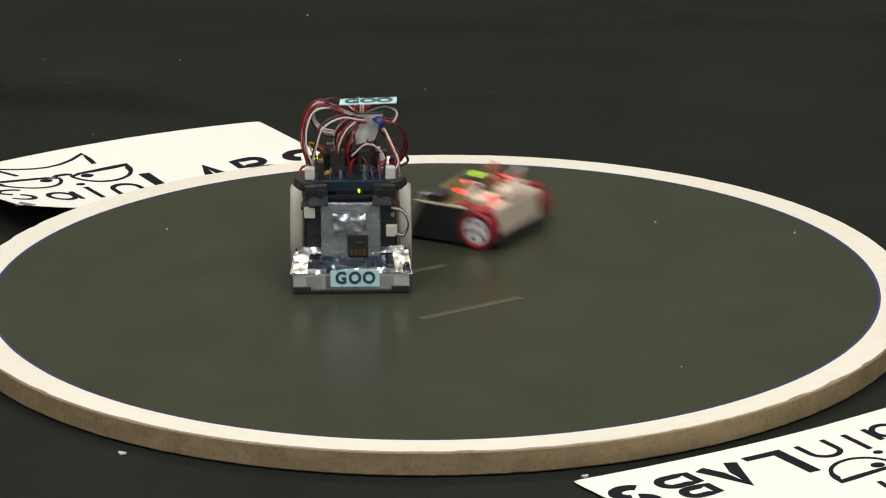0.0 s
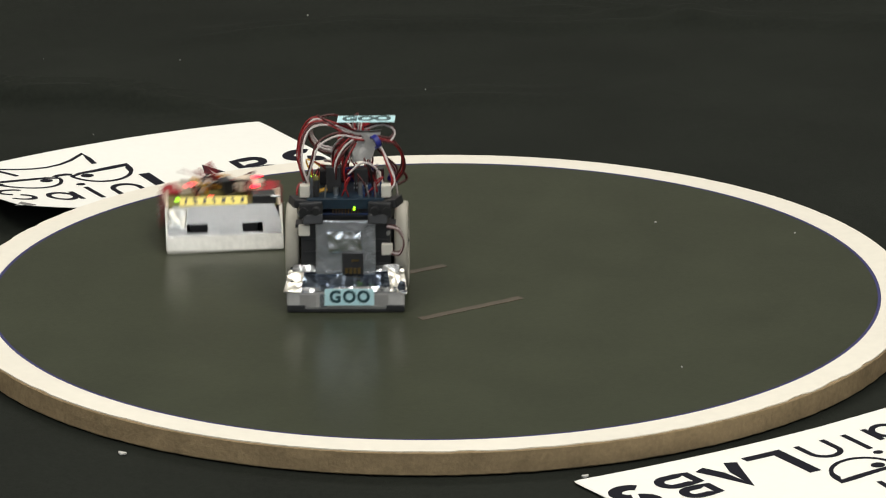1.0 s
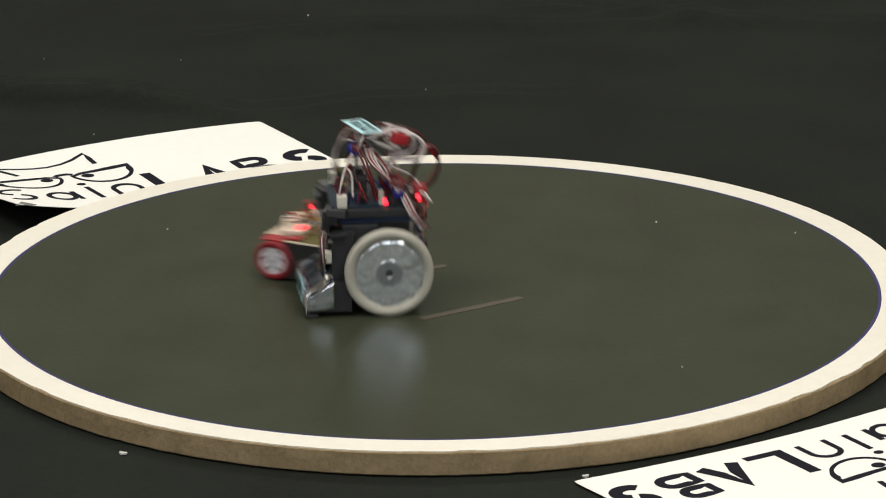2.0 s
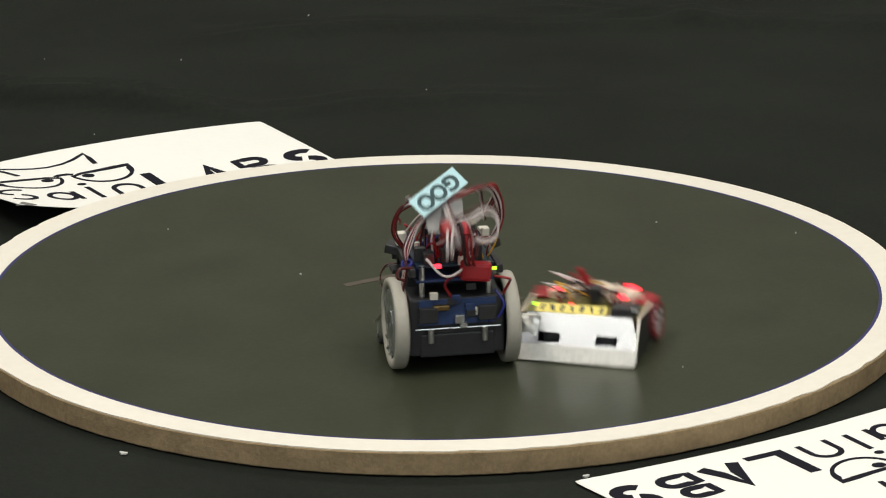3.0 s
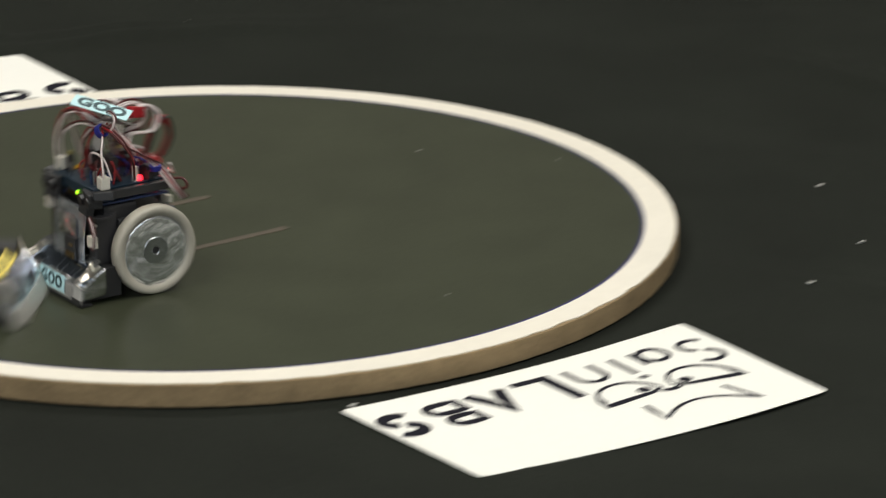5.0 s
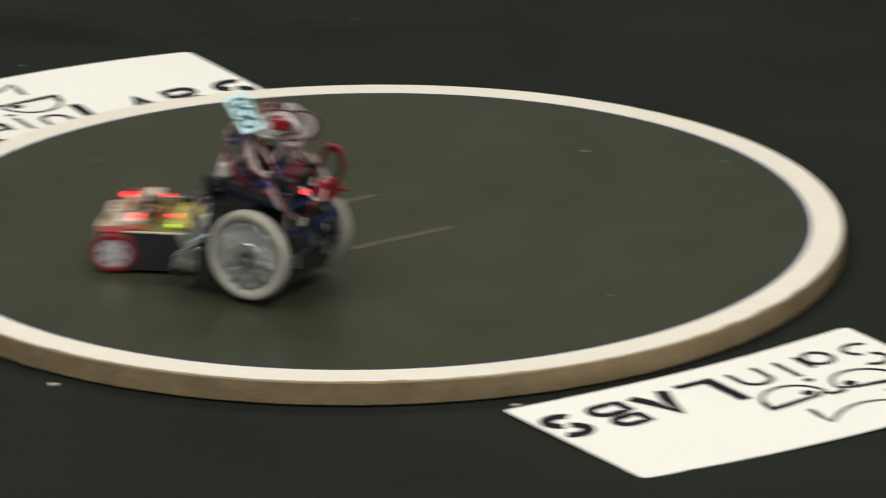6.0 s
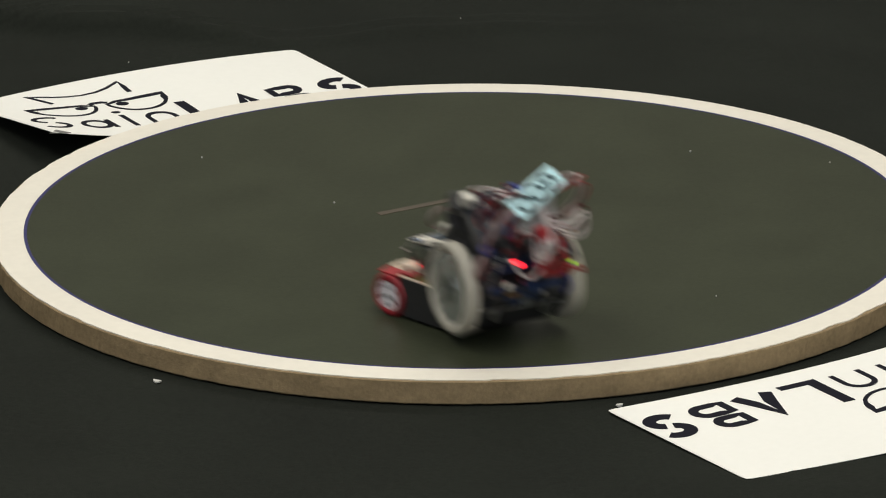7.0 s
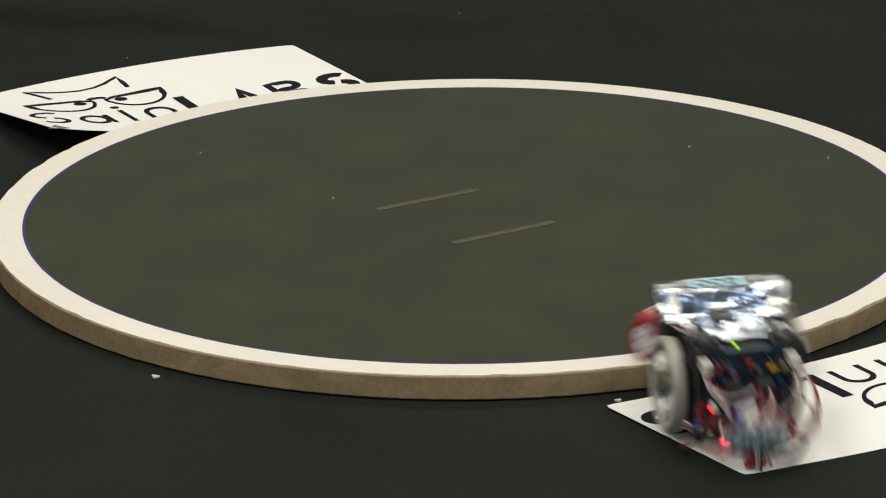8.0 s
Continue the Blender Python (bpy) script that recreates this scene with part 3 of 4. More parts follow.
def tall_robot():
    robot = thing("wheeled_robot", "tall black two-wheeled sumo robot with silver foil and looped wires", "robot", "sumo robots")
    # body
    bm = bmesh.new()
    box(bm, (0, 0.000, 0.039), (0.074, 0.052, 0.046), 0.002)
    box(bm, (0, 0.022, 0.058), (0.066, 0.030, 0.030), 0.002)
    part("chassis", bm, BLACK, robot, "black plastic chassis box")
    for s in (-1, 1):
        bm = bmesh.new()
        box(bm, (0.029 * s, 0.036, 0.048), (0.013, 0.018, 0.040), 0.0012)
        box(bm, (0.031 * s, 0.040, 0.066), (0.018, 0.014, 0.003), 0.0006)
        for z in (0.034, 0.044, 0.054):
            box(bm, (0.029 * s, 0.0455, z), (0.010, 0.0012, 0.0012))
        part("servo", bm, SERVO, robot, "black servo motor beside the front panel")
        for z in (0.030, 0.060):
            part("screw", rod(bmesh.new(), (0.034 * s, 0.044, z), (0.034 * s, 0.0475, z), 0.0017, 10), STEEL, robot)
        bm = box(bmesh.new(), (0.033 * s, 0.0475, 0.047 if s < 0 else 0.063), (0.009, 0.005, 0.009), 0.0008)
        part("servo_connector", bm, CONNECTOR, robot, "white plastic plug")
    tube_pts = [(-0.033, 0.049, 0.068), (-0.042, 0.052, 0.066), (-0.0465, 0.052, 0.056), (-0.043, 0.051, 0.046), (-0.036, 0.049, 0.046)]
    for k, m in enumerate((W_BROWN, W_WHITE, W_BROWN)):
        part("servo_wire", tube(bmesh.new(), [(x, y + 0.0010 * k, z - 0.0010 * k) for x, y, z in tube_pts], 0.0006), m, robot, smooth=True)
    # front panel: grey tape over the middle, a dark window with brass contacts
    bm = crumple(bmesh.new(), ((0.024, 0.047, 0.071), (-0.024, 0.047, 0.071), (-0.024, 0.050, 0.024), (0.024, 0.050, 0.024)), 26, 24, 0.0010, 4)
    part("front_panel", bm, TAPE, robot, "wrinkled grey tape over the front panel", smooth=True)
    bm = crumple(bmesh.new(), ((0.0145, 0.0485, 0.062), (-0.012, 0.0485, 0.062), (-0.013, 0.050, 0.045), (0.0135, 0.050, 0.045)), 16, 12, 0.0026, 9)
    part("foil_patch", bm, FOIL_CRISP, robot, "crumpled silver foil patch")
    bm = box(bmesh.new(), (-0.0055, 0.0505, 0.036), (0.017, 0.004, 0.018), 0.0006)
    part("window", bm, BLACK, robot, "dark recess in the front panel")
    bm = bmesh.new()
    for k in range(4):
        box(bm, (-0.0105 + 0.0033 * k, 0.0528, 0.0305), (0.0024, 0.001, 0.0050 - 0.0006 * (k % 2)))
    box(bm, (-0.0075, 0.0527, 0.0390), (0.006, 0.001, 0.0014))
    part("contact", bm, BRASS, robot, "brass contact strip")
    # scoop: foil over a wedge, a taped lip below with the tag
    bm = crumple(bmesh.new(), ((0.0445, 0.045, 0.030), (-0.0445, 0.045, 0.030), (-0.0485, 0.0655, 0.0165), (0.0485, 0.0655, 0.0165)), 30, 8, 0.0012, 1)
    part("scoop_foil", bm, FOIL_REFLECT, robot, "foil over the scoop, its dark bluish reflection put into the colour")
    for a, b, wide, seed in (((0.0450, 0.0330), (0.0500, 0.0285), 0.0420, 61), ((0.0625, 0.0195), (0.0662, 0.0168), 0.0400, 67)):
        bm = crumple(bmesh.new(), ((wide, *a), (-wide, *a), (-wide - 0.001, *b), (wide + 0.001, *b)), 46, 4, 0.0014, seed)
        part("foil_fold", bm, FOIL_CRISP, robot, "bright folded edge of the foil")
    for s in (-1, 1):
        bm = crumple(bmesh.new(), ((0.033 * s, 0.047, 0.0305), (0.0460 * s, 0.047, 0.0300), (0.0492 * s, 0.0665, 0.0165), (0.036 * s, 0.0665, 0.0172)), 12, 10, 0.0022, 13 + s)
        part("foil_corner", bm, FOIL_CREAM, robot, "bright creased foil corner")
    for s in (-1, 1):
        bm = crumple(bmesh.new(), ((0.0465 * s, 0.044, 0.0295), (0.0465 * s, 0.0655, 0.0165), (0.0465 * s, 0.0655, 0.0055), (0.0465 * s, 0.044, 0.0075)), 10, 10, 0.0012, 40 + s)
        part("scoop_side", bm, FOIL_CRISP, robot, "creased foil on the scoop's side", smooth=True)
    bm = prism(bmesh.new(), [(0.030, 0.0045), (0.064, 0.0045), (0.064, 0.0155), (0.046, 0.028), (0.030, 0.028)], -0.0450, 0.0450)
    part("scoop_core", bm, BLACK, robot, "black wedge under the foil")
    bm = crumple(bmesh.new(), ((0.0468, 0.0650, 0.0175), (-0.0468, 0.0650, 0.0175), (-0.0468, 0.0662, 0.0030), (0.0468, 0.0662, 0.0030)), 40, 6, 0.0005, 21)
    part("lip", bm, TAPE_PALE, robot, "grey taped lip of the scoop", smooth=True)
    for s in (-1, 1):
        part("lip_pad", box(bmesh.new(), (0.0395 * s, 0.066, 0.0042), (0.0145, 0.0026, 0.0040), 0.0005), BLACK, robot, "black tape at the lip's end")
    for x, wide, hue in ((0.0300, 0.0130, TAPE_DULL), (-0.0285, 0.0110, TAPE_DULL), (0.0180, 0.0055, TAPE)):
        part("tape_patch", box(bmesh.new(), (x, 0.0666, 0.0098), (wide, 0.0008, 0.0112), 0.0002, (-4, 0, 0)), hue, robot, "patch of darker grey tape")
    part("blade", box(bmesh.new(), (0, 0.062, 0.0018), (0.0935, 0.010, 0.0026), 0.0005), BLACK, robot, "black scraper blade at the ground")
    name_tag(0.0395, 0.0135, robot, "front_tag", pose(-0.003, 0.0678, 0.0132, 85, 0, 180))
    # boards on top
    part("lower_board", box(bmesh.new(), (0, 0.010, 0.0745), (0.062, 0.064, 0.0016), 0.0003), BOARD_BLUE, robot, "blue circuit board")
    part("upper_board", box(bmesh.new(), (0, 0.011, 0.0860), (0.060, 0.064, 0.0016), 0.0003), BOARD, robot, "dark green circuit board")
    part("board_rail", box(bmesh.new(), (0, 0.0432, 0.0835), (0.062, 0.0022, 0.0085), 0.0005), BOARD, robot, "dark board edge with pins")
    bm = bmesh.new()
    for k in range(9):
        box(bm, (-0.010 + 0.0025 * k, 0.0446, 0.0775), (0.0007, 0.001, 0.004))
    part("pin_row", bm, BRASS, robot)
    for s in (-1, 1):
        part("side_rail", box(bmesh.new(), (0.034 * s, 0.005, 0.0825), (0.005, 0.060, 0.007), 0.001), BLACK, robot, "black side rail")
        sensor(robot, s)
        part("corner_connector", box(bmesh.new(), (0.0325 * s, 0.036, 0.0925), (0.008, 0.008, 0.010), 0.001), CONNECTOR, robot, "white plastic corner plug")
        part("standoff", rod(bmesh.new(), (0.026 * s, -0.019, 0.060), (0.026 * s, -0.019, 0.087), 0.0022, 10), STEEL, robot)
    for x, y, sx, sy, sz in ((0.010, 0.020, 0.012, 0.008, 0.021), (-0.012, 0.018, 0.011, 0.007, 0.019), (0.0, -0.012, 0.020, 0.010, 0.010), (0.018, -0.006, 0.008, 0.018, 0.012), (-0.020, -0.012, 0.008, 0.014, 0.009)):
        part("header_block", box(bmesh.new(), (x, y, 0.0868 + sz / 2), (sx, sy, sz), 0.0006), BLACK, robot, "black pin header block")
    rnd = random.Random(5)
    for k in range(9):
        x, y = rnd.uniform(-0.027, 0.027), rnd.uniform(-0.022, 0.034)
        part("capacitor", rod(bmesh.new(), (x, y, 0.0868), (x, y, 0.0868 + rnd.uniform(0.005, 0.012)), 0.0022, 12), (STEEL, BOARD_BLUE, CONNECTOR)[k % 3], robot)
    for k in range(16):
        x, y = rnd.uniform(-0.026, 0.026), rnd.uniform(-0.016, 0.036)
        pts = [(x, y, 0.0868), (x + rnd.uniform(-0.004, 0.004), y + rnd.uniform(-0.003, 0.003), 0.098), (x + rnd.uniform(-0.012, 0.012), y + rnd.uniform(-0.008, 0.008), 0.103), (min(max(x + rnd.uniform(-0.012, 0.012), -0.027), 0.027), y + rnd.uniform(-0.008, 0.008), 0.0875)]
        part("jumper_wire", tube(bmesh.new(), pts, 0.0007, 5, 5), (W_RED, W_RED, W_RED, W_BROWN, W_RED, W_BLUE, W_RED, W_YELLOW)[k % 8], robot, smooth=True)
    part("yellow_chip", box(bmesh.new(), (0.0185, 0.030, 0.0910), (0.0075, 0.003, 0.003), 0.0005, (20, 18, 0)), W_YELLOW, robot, "yellow component on the board")
    part("header_block", box(bmesh.new(), (-0.0255, -0.0075, 0.0925), (0.0085, 0.0060, 0.0115), 0.0006), BLACK, robot, "black pin header block")
    part("red_lamp", box(bmesh.new(), (-0.0255, 0.0010, 0.0888), (0.0038, 0.0038, 0.0036), 0.0006), LED_RED, robot, "glowing red lamp on the board")
    part("rear_red_lamp", box(bmesh.new(), (-0.0150, -0.0265, 0.0880), (0.0056, 0.0030, 0.0032), 0.0006), LED_RED, robot, "glowing red lamp at the back")
    part("rear_green_lamp", box(bmesh.new(), (0.0285, -0.0300, 0.0850), (0.0034, 0.0024, 0.0022), 0.0004), LED_GREEN, robot, "glowing green lamp at the back")
    part("green_lamp", box(bmesh.new(), (-0.0070, 0.0452, 0.0800), (0.0018, 0.0018, 0.0026), 0.0004), LED_GREEN, robot, "glowing green lamp")
    # parts that stand on the board behind the front edge
    part("tall_capacitor", rod(bmesh.new(), (0.0235, 0.034, 0.0868), (0.0235, 0.034, 0.1010), 0.0026, 14), BLACK, robot, "tall dark capacitor")
    part("capacitor_cap", rod(bmesh.new(), (0.0235, 0.034, 0.1010), (0.0235, 0.034, 0.1035), 0.0026, 14, 0.0021), OLIVE, robot, "olive cap of the capacitor")
    for k, (x, y, lean, hue) in enumerate(((-0.0185, 0.036, 0.002, STEEL), (-0.0215, 0.035, -0.002, BOARD_BLUE), (-0.0240, 0.037, 0.001, STEEL), (-0.0150, 0.037, 0.001, BOARD_BLUE),
                                           (-0.0270, 0.030, -0.001, BOARD_BLUE), (0.0290, 0.028, 0.001, STEEL), (0.0165, 0.037, -0.001, STEEL))):
        part("resistor", rod(bmesh.new(), (x, y, 0.0868), (x + lean, y, 0.0970 + 0.0012 * (k % 3)), 0.0007, 8), hue, robot)
    for z in (0.0905, 0.0940):
        bm = bmesh.new()
        for k in range(6):
            box(bm, (-0.0175 + 0.0022 * k, 0.0222, z), (0.0009, 0.0012, 0.0010))
        part("header_pins", bm, STEEL, robot)
    # the back: battery box, blue board on edge, pegs and plugs
    part("battery_box", box(bmesh.new(), (0, -0.0215, 0.0245), (0.058, 0.012, 0.019), 0.0015), BLACK, robot, "black battery box")
    part("rear_board", box(bmesh.new(), (0, -0.0268, 0.051), (0.060, 0.0018, 0.020), 0.0003), BOARD_BLUE, robot, "blue circuit board on edge")
    part("rear_bar", rod(bmesh.new(), (-0.033, -0.0292, 0.0385), (0.033, -0.0292, 0.0385), 0.0008, 8), STEEL, robot, "thin metal bar")
    for x in (-0.021, 0.021):
        part("rear_peg", rod(bmesh.new(), (x, -0.0295, 0.0275), (x, -0.0295, 0.0385), 0.0024, 12), STEEL, robot, "bright metal peg")
        part("rear_block", box(bmesh.new(), (x * 1.1, -0.0292, 0.050), (0.014, 0.006, 0.012), 0.0008), BLACK, robot, "black socket")
    for k in range(10):
        x, z = rnd.uniform(-0.028, 0.028), rnd.uniform(0.040, 0.072)
        part("rear_component", box(bmesh.new(), (x, -0.0286, z), (rnd.uniform(0.003, 0.008), 0.0035, rnd.uniform(0.003, 0.007)), 0.0005), (BLACK, STEEL, BOARD_BLUE, CONNECTOR, BLACK)[k % 5], robot)
    part("crystal", box(bmesh.new(), (-0.013, -0.0296, 0.0555), (0.013, 0.004, 0.0045), 0.0012), BRASS, robot, "brass component can")
    part("power_plug", box(bmesh.new(), (0.0140, -0.0295, 0.0835), (0.024, 0.011, 0.0150), 0.003, (0, 8, 4)), RED_PLASTIC, robot, "red power plug")
    for k, (m, pts) in enumerate((
            (W_RED, [(0.028, -0.036, 0.0785), (0.039, -0.040, 0.077), (0.0415, -0.030, 0.071), (0.036, -0.028, 0.060)]),
            (W_RED, [(0.010, -0.037, 0.084), (-0.004, -0.041, 0.082), (-0.010, -0.037, 0.074), (-0.004, -0.034, 0.062)]),
            (W_WHITE, [(-0.024, -0.034, 0.095), (-0.012, -0.043, 0.083), (0.002, -0.040, 0.086), (0.012, -0.030, 0.098), (0.018, -0.012, 0.105)]),
            (W_BROWN, [(-0.034, -0.028, 0.086), (-0.044, -0.034, 0.088), (-0.047, -0.036, 0.082), (-0.040, -0.034, 0.078)]),
            (W_BLUE, [(0.030, -0.030, 0.066), (0.036, -0.036, 0.056), (0.032, -0.036, 0.046), (0.024, -0.035, 0.042)]))):
        part("rear_wire", tube(bmesh.new(), [(x, y + 0.0065, z) for x, y, z in pts], 0.0011), m, robot, smooth=True)
    # stiff battery leads that stand up in a loop behind the boards
    for dx, hue, what in ((0.0, W_RED, "thick red battery lead"), (0.0032, W_RED, "thick red battery lead"), (-0.0028, W_BLACK, "thick black battery lead")):
        pts = [(0.004 + dx, -0.019, 0.088), (0.004 + dx, -0.027, 0.110), (0.003 + dx, -0.033, 0.122), (0.004 + dx, -0.041, 0.121 - dx), (0.005 + dx, -0.045, 0.108), (0.007 + dx, -0.039, 0.094), (0.011 + dx, -0.031, 0.087)]
        part("battery_lead", tube(bmesh.new(), pts, 0.0012), hue, robot, what, smooth=True)
    part("lead_sleeve", tube(bmesh.new(), [(0.004, -0.031, 0.1195), (0.004, -0.035, 0.1225), (0.004, -0.040, 0.1220), (0.0045, -0.043, 0.1170)], 0.0030, 8), RED_PLASTIC, robot, "red sleeve round the leads", smooth=True)
    wheels = [big_wheel(robot, s) for s in (-1, 1)]
    # the loom: looped wires gathered by tape under a tag; it sways on the boards
    loom = part("wire_loom", crumple(bmesh.new(), ((0.001, 0.015, 0.050), (-0.022, 0.015, 0.052), (-0.017, 0.020, 0.031), (-0.002, 0.020, 0.026)), 14, 14, 0.002, 31), TAPE_DULL, robot, "grey tape round the gathered wires")
    loom.matrix_basis = pose(0, 0, 0.085)
    part("tape_wrap", crumple(bmesh.new(), ((0.010, 0.010, 0.050), (-0.022, 0.010, 0.052), (-0.020, -0.012, 0.040), (0.008, -0.012, 0.037)), 14, 12, 0.002, 33), TAPE_DULL, loom, "grey tape over the wires")
    part("blue_tie", lathe(bmesh.new(), [(0.0040, -0.0022), (0.0056, -0.0022), (0.0056, 0.0022), (0.0040, 0.0022)], 18), W_BLUE, loom, "blue cable tie").matrix_basis = pose(-0.0185, 0.0195, 0.0455, 0, 25, 30)
    part("blue_tie", lathe(bmesh.new(), [(0.0030, -0.002), (0.0046, -0.002), (0.0046, 0.002), (0.0030, 0.002)], 18), W_BLUE, loom, "blue cable tie").matrix_basis = pose(-0.036, -0.010, 0.008, 0, 80, 10)
    top_tag = name_tag(0.0460, 0.0178, robot, "top_tag", pose(-0.009, 0.010, 0.1435, 0, 0, 180))
    rnd = random.Random(11)
    for path, hues, wide in LOOM_RIBBONS:
        for k, hue in enumerate(hues):
            off = (k - (len(hues) - 1) / 2) * wide
            pts = [(x + off * 0.7 + rnd.uniform(-0.0008, 0.0008), y - off * 0.5 + rnd.uniform(-0.0008, 0.0008), z + off * 0.8 * min(1, z / 0.03) + rnd.uniform(-0.0006, 0.0006)) for x, y, z in path]
            part("wire", tube(bmesh.new(), pts, 0.00085, 6, 7), hue, loom, smooth=True)
    for k in range(7):      # wires that run down one side to a tie on the rail
        d = 0.0009 * k
        pts = [(-0.012, 0.006 + d, 0.046), (-0.024, 0.004 + d, 0.034), (-0.032 - d, -0.003, 0.020), (-0.0375, -0.010 - d, 0.008), (-0.041, -0.017 - d, -0.010), (-0.036, -0.026 - d, -0.024)]
        part("side_wire", tube(bmesh.new(), pts, 0.0009, 6, 6), (W_WHITE, W_BROWN, W_WHITE, W_RED, W_BROWN, W_WHITE, W_BROWN)[k], loom, smooth=True)
    for k in range(3):      # loops that hang out behind
        a = rnd.uniform(-0.4, 0.4)
        r = rnd.uniform(0.012, 0.019)
        c = Vector((0.005 * (k - 1), -0.012, 0.041))
        pts = [c, c + Vector((a * r, -r, 0.008)), c + Vector((a * r * 1.5, -1.7 * r, -0.002)), c + Vector((a * r, -1.2 * r, -0.014)), c + Vector((0, 0, -0.012)), (0.012 * (k - 1), -0.004, 0.020)]
        part("rear_loop", tube(bmesh.new(), pts, 0.0011, 6, 7), (W_WHITE, W_WHITE, W_BROWN, W_WHITE, W_RED)[k], loom, smooth=True)
    part("red_plug", box(bmesh.new(), (-0.006, -0.018, 0.046), (0.011, 0.013, 0.009), 0.002, (20, 0, 15)), RED_PLASTIC, loom, "red plug on a wire")
    for k in range(3):      # round loops that stand out to one side
        r, dy = 0.0135 + 0.0012 * k, -0.014 + 0.004 * k
        pts = [(0.002, dy, 0.046)] + [(0.020 + r * math.cos(radians(a)), dy + 0.004 * math.sin(radians(a * 2)), 0.040 + r * math.sin(radians(a))) for a in range(120, -130, -25)] + [(0.008, dy, 0.022)]
        part("side_loop", tube(bmesh.new(), pts, 0.0010, 6, 4), (W_WHITE, W_WHITE, W_BROWN, W_WHITE, W_RED, W_WHITE)[k], loom, smooth=True)
    return robot, wheels, loom, top_tag


# ---- the low robot with the metal wedge
def small_wheel(robot, side):
    wheel = part("wheel", lathe(bmesh.new(), [(0.0, -0.0055), (0.0120, -0.0055), (0.0122, 0.0), (0.0120, 0.0055), (0.0, 0.0055)], 32), WHITE_HUB, robot, "small wheel with a white hub", smooth=False)
    wheel.matrix_basis = pose(0.0435 * side, 0, 0.0164)
    prof = [(0.0114, -0.0062), (0.0150, -0.0066), (0.0164, -0.0050), (0.0164, 0.0050), (0.0150, 0.0066), (0.0114, 0.0062)]
    part("tyre", lathe(bmesh.new(), prof, 40), RED_TYRE, wheel, "soft dark red tyre", smooth=True)
    bm = bmesh.new()
    for k in range(5):
        a = 2 * math.pi * k / 5
        rod(bm, (side * 0.0050, 0.0075 * math.cos(a), 0.0075 * math.sin(a)), (side * 0.0063, 0.0075 * math.cos(a), 0.0075 * math.sin(a)), 0.0017, 10)
    part("hub_hole", bm, TAPE, wheel)
    part("axle", rod(bmesh.new(), (side * 0.004, 0, 0), (side * 0.0072, 0, 0), 0.0020, 10), STEEL, wheel)
    return wheel


def wedge_plate(bm):
    """The bent front plate with its two openings: strips round the holes, then the flat lip."""
    def p(x, s):
        # s runs up the slope from the bend (0) to the top (1)
        return Vector((x, 0.0690 - 0.0130 * s, 0.0120 + 0.0225 * s))
    n = Vector((0, 0.92, 0.38)) * 0.0012
    xs = [-0.0470, -0.0318, -0.0150, 0.0138, 0.0310, 0.0470]
    ss = [0.0, 0.10, 0.40, 1.0]
    for i in range(5):
        for j in range(3):
            if j == 1 and i in (1, 3):
                continue
            q = [p(xs[i], ss[j]), p(xs[i + 1], ss[j]), p(xs[i + 1], ss[j + 1]), p(xs[i], ss[j + 1])]
            if j == 2 and i in (0, 4):
                k = 3 if i == 0 else 2
                q[k] = q[k] + Vector((0.005 if i == 0 else -0.005, 0, 0))
            a = [bm.verts.new(v) for v in q]
            b = [bm.verts.new(v - n) for v in q]
            bm.faces.new(a)
            bm.faces.new(b[::-1])
            for k in range(4):
                bm.faces.new((a[k], b[k], b[(k + 1) % 4], a[(k + 1) % 4]))
    bmesh.ops.remove_doubles(bm, verts=bm.verts, dist=0.00005)
    return bm


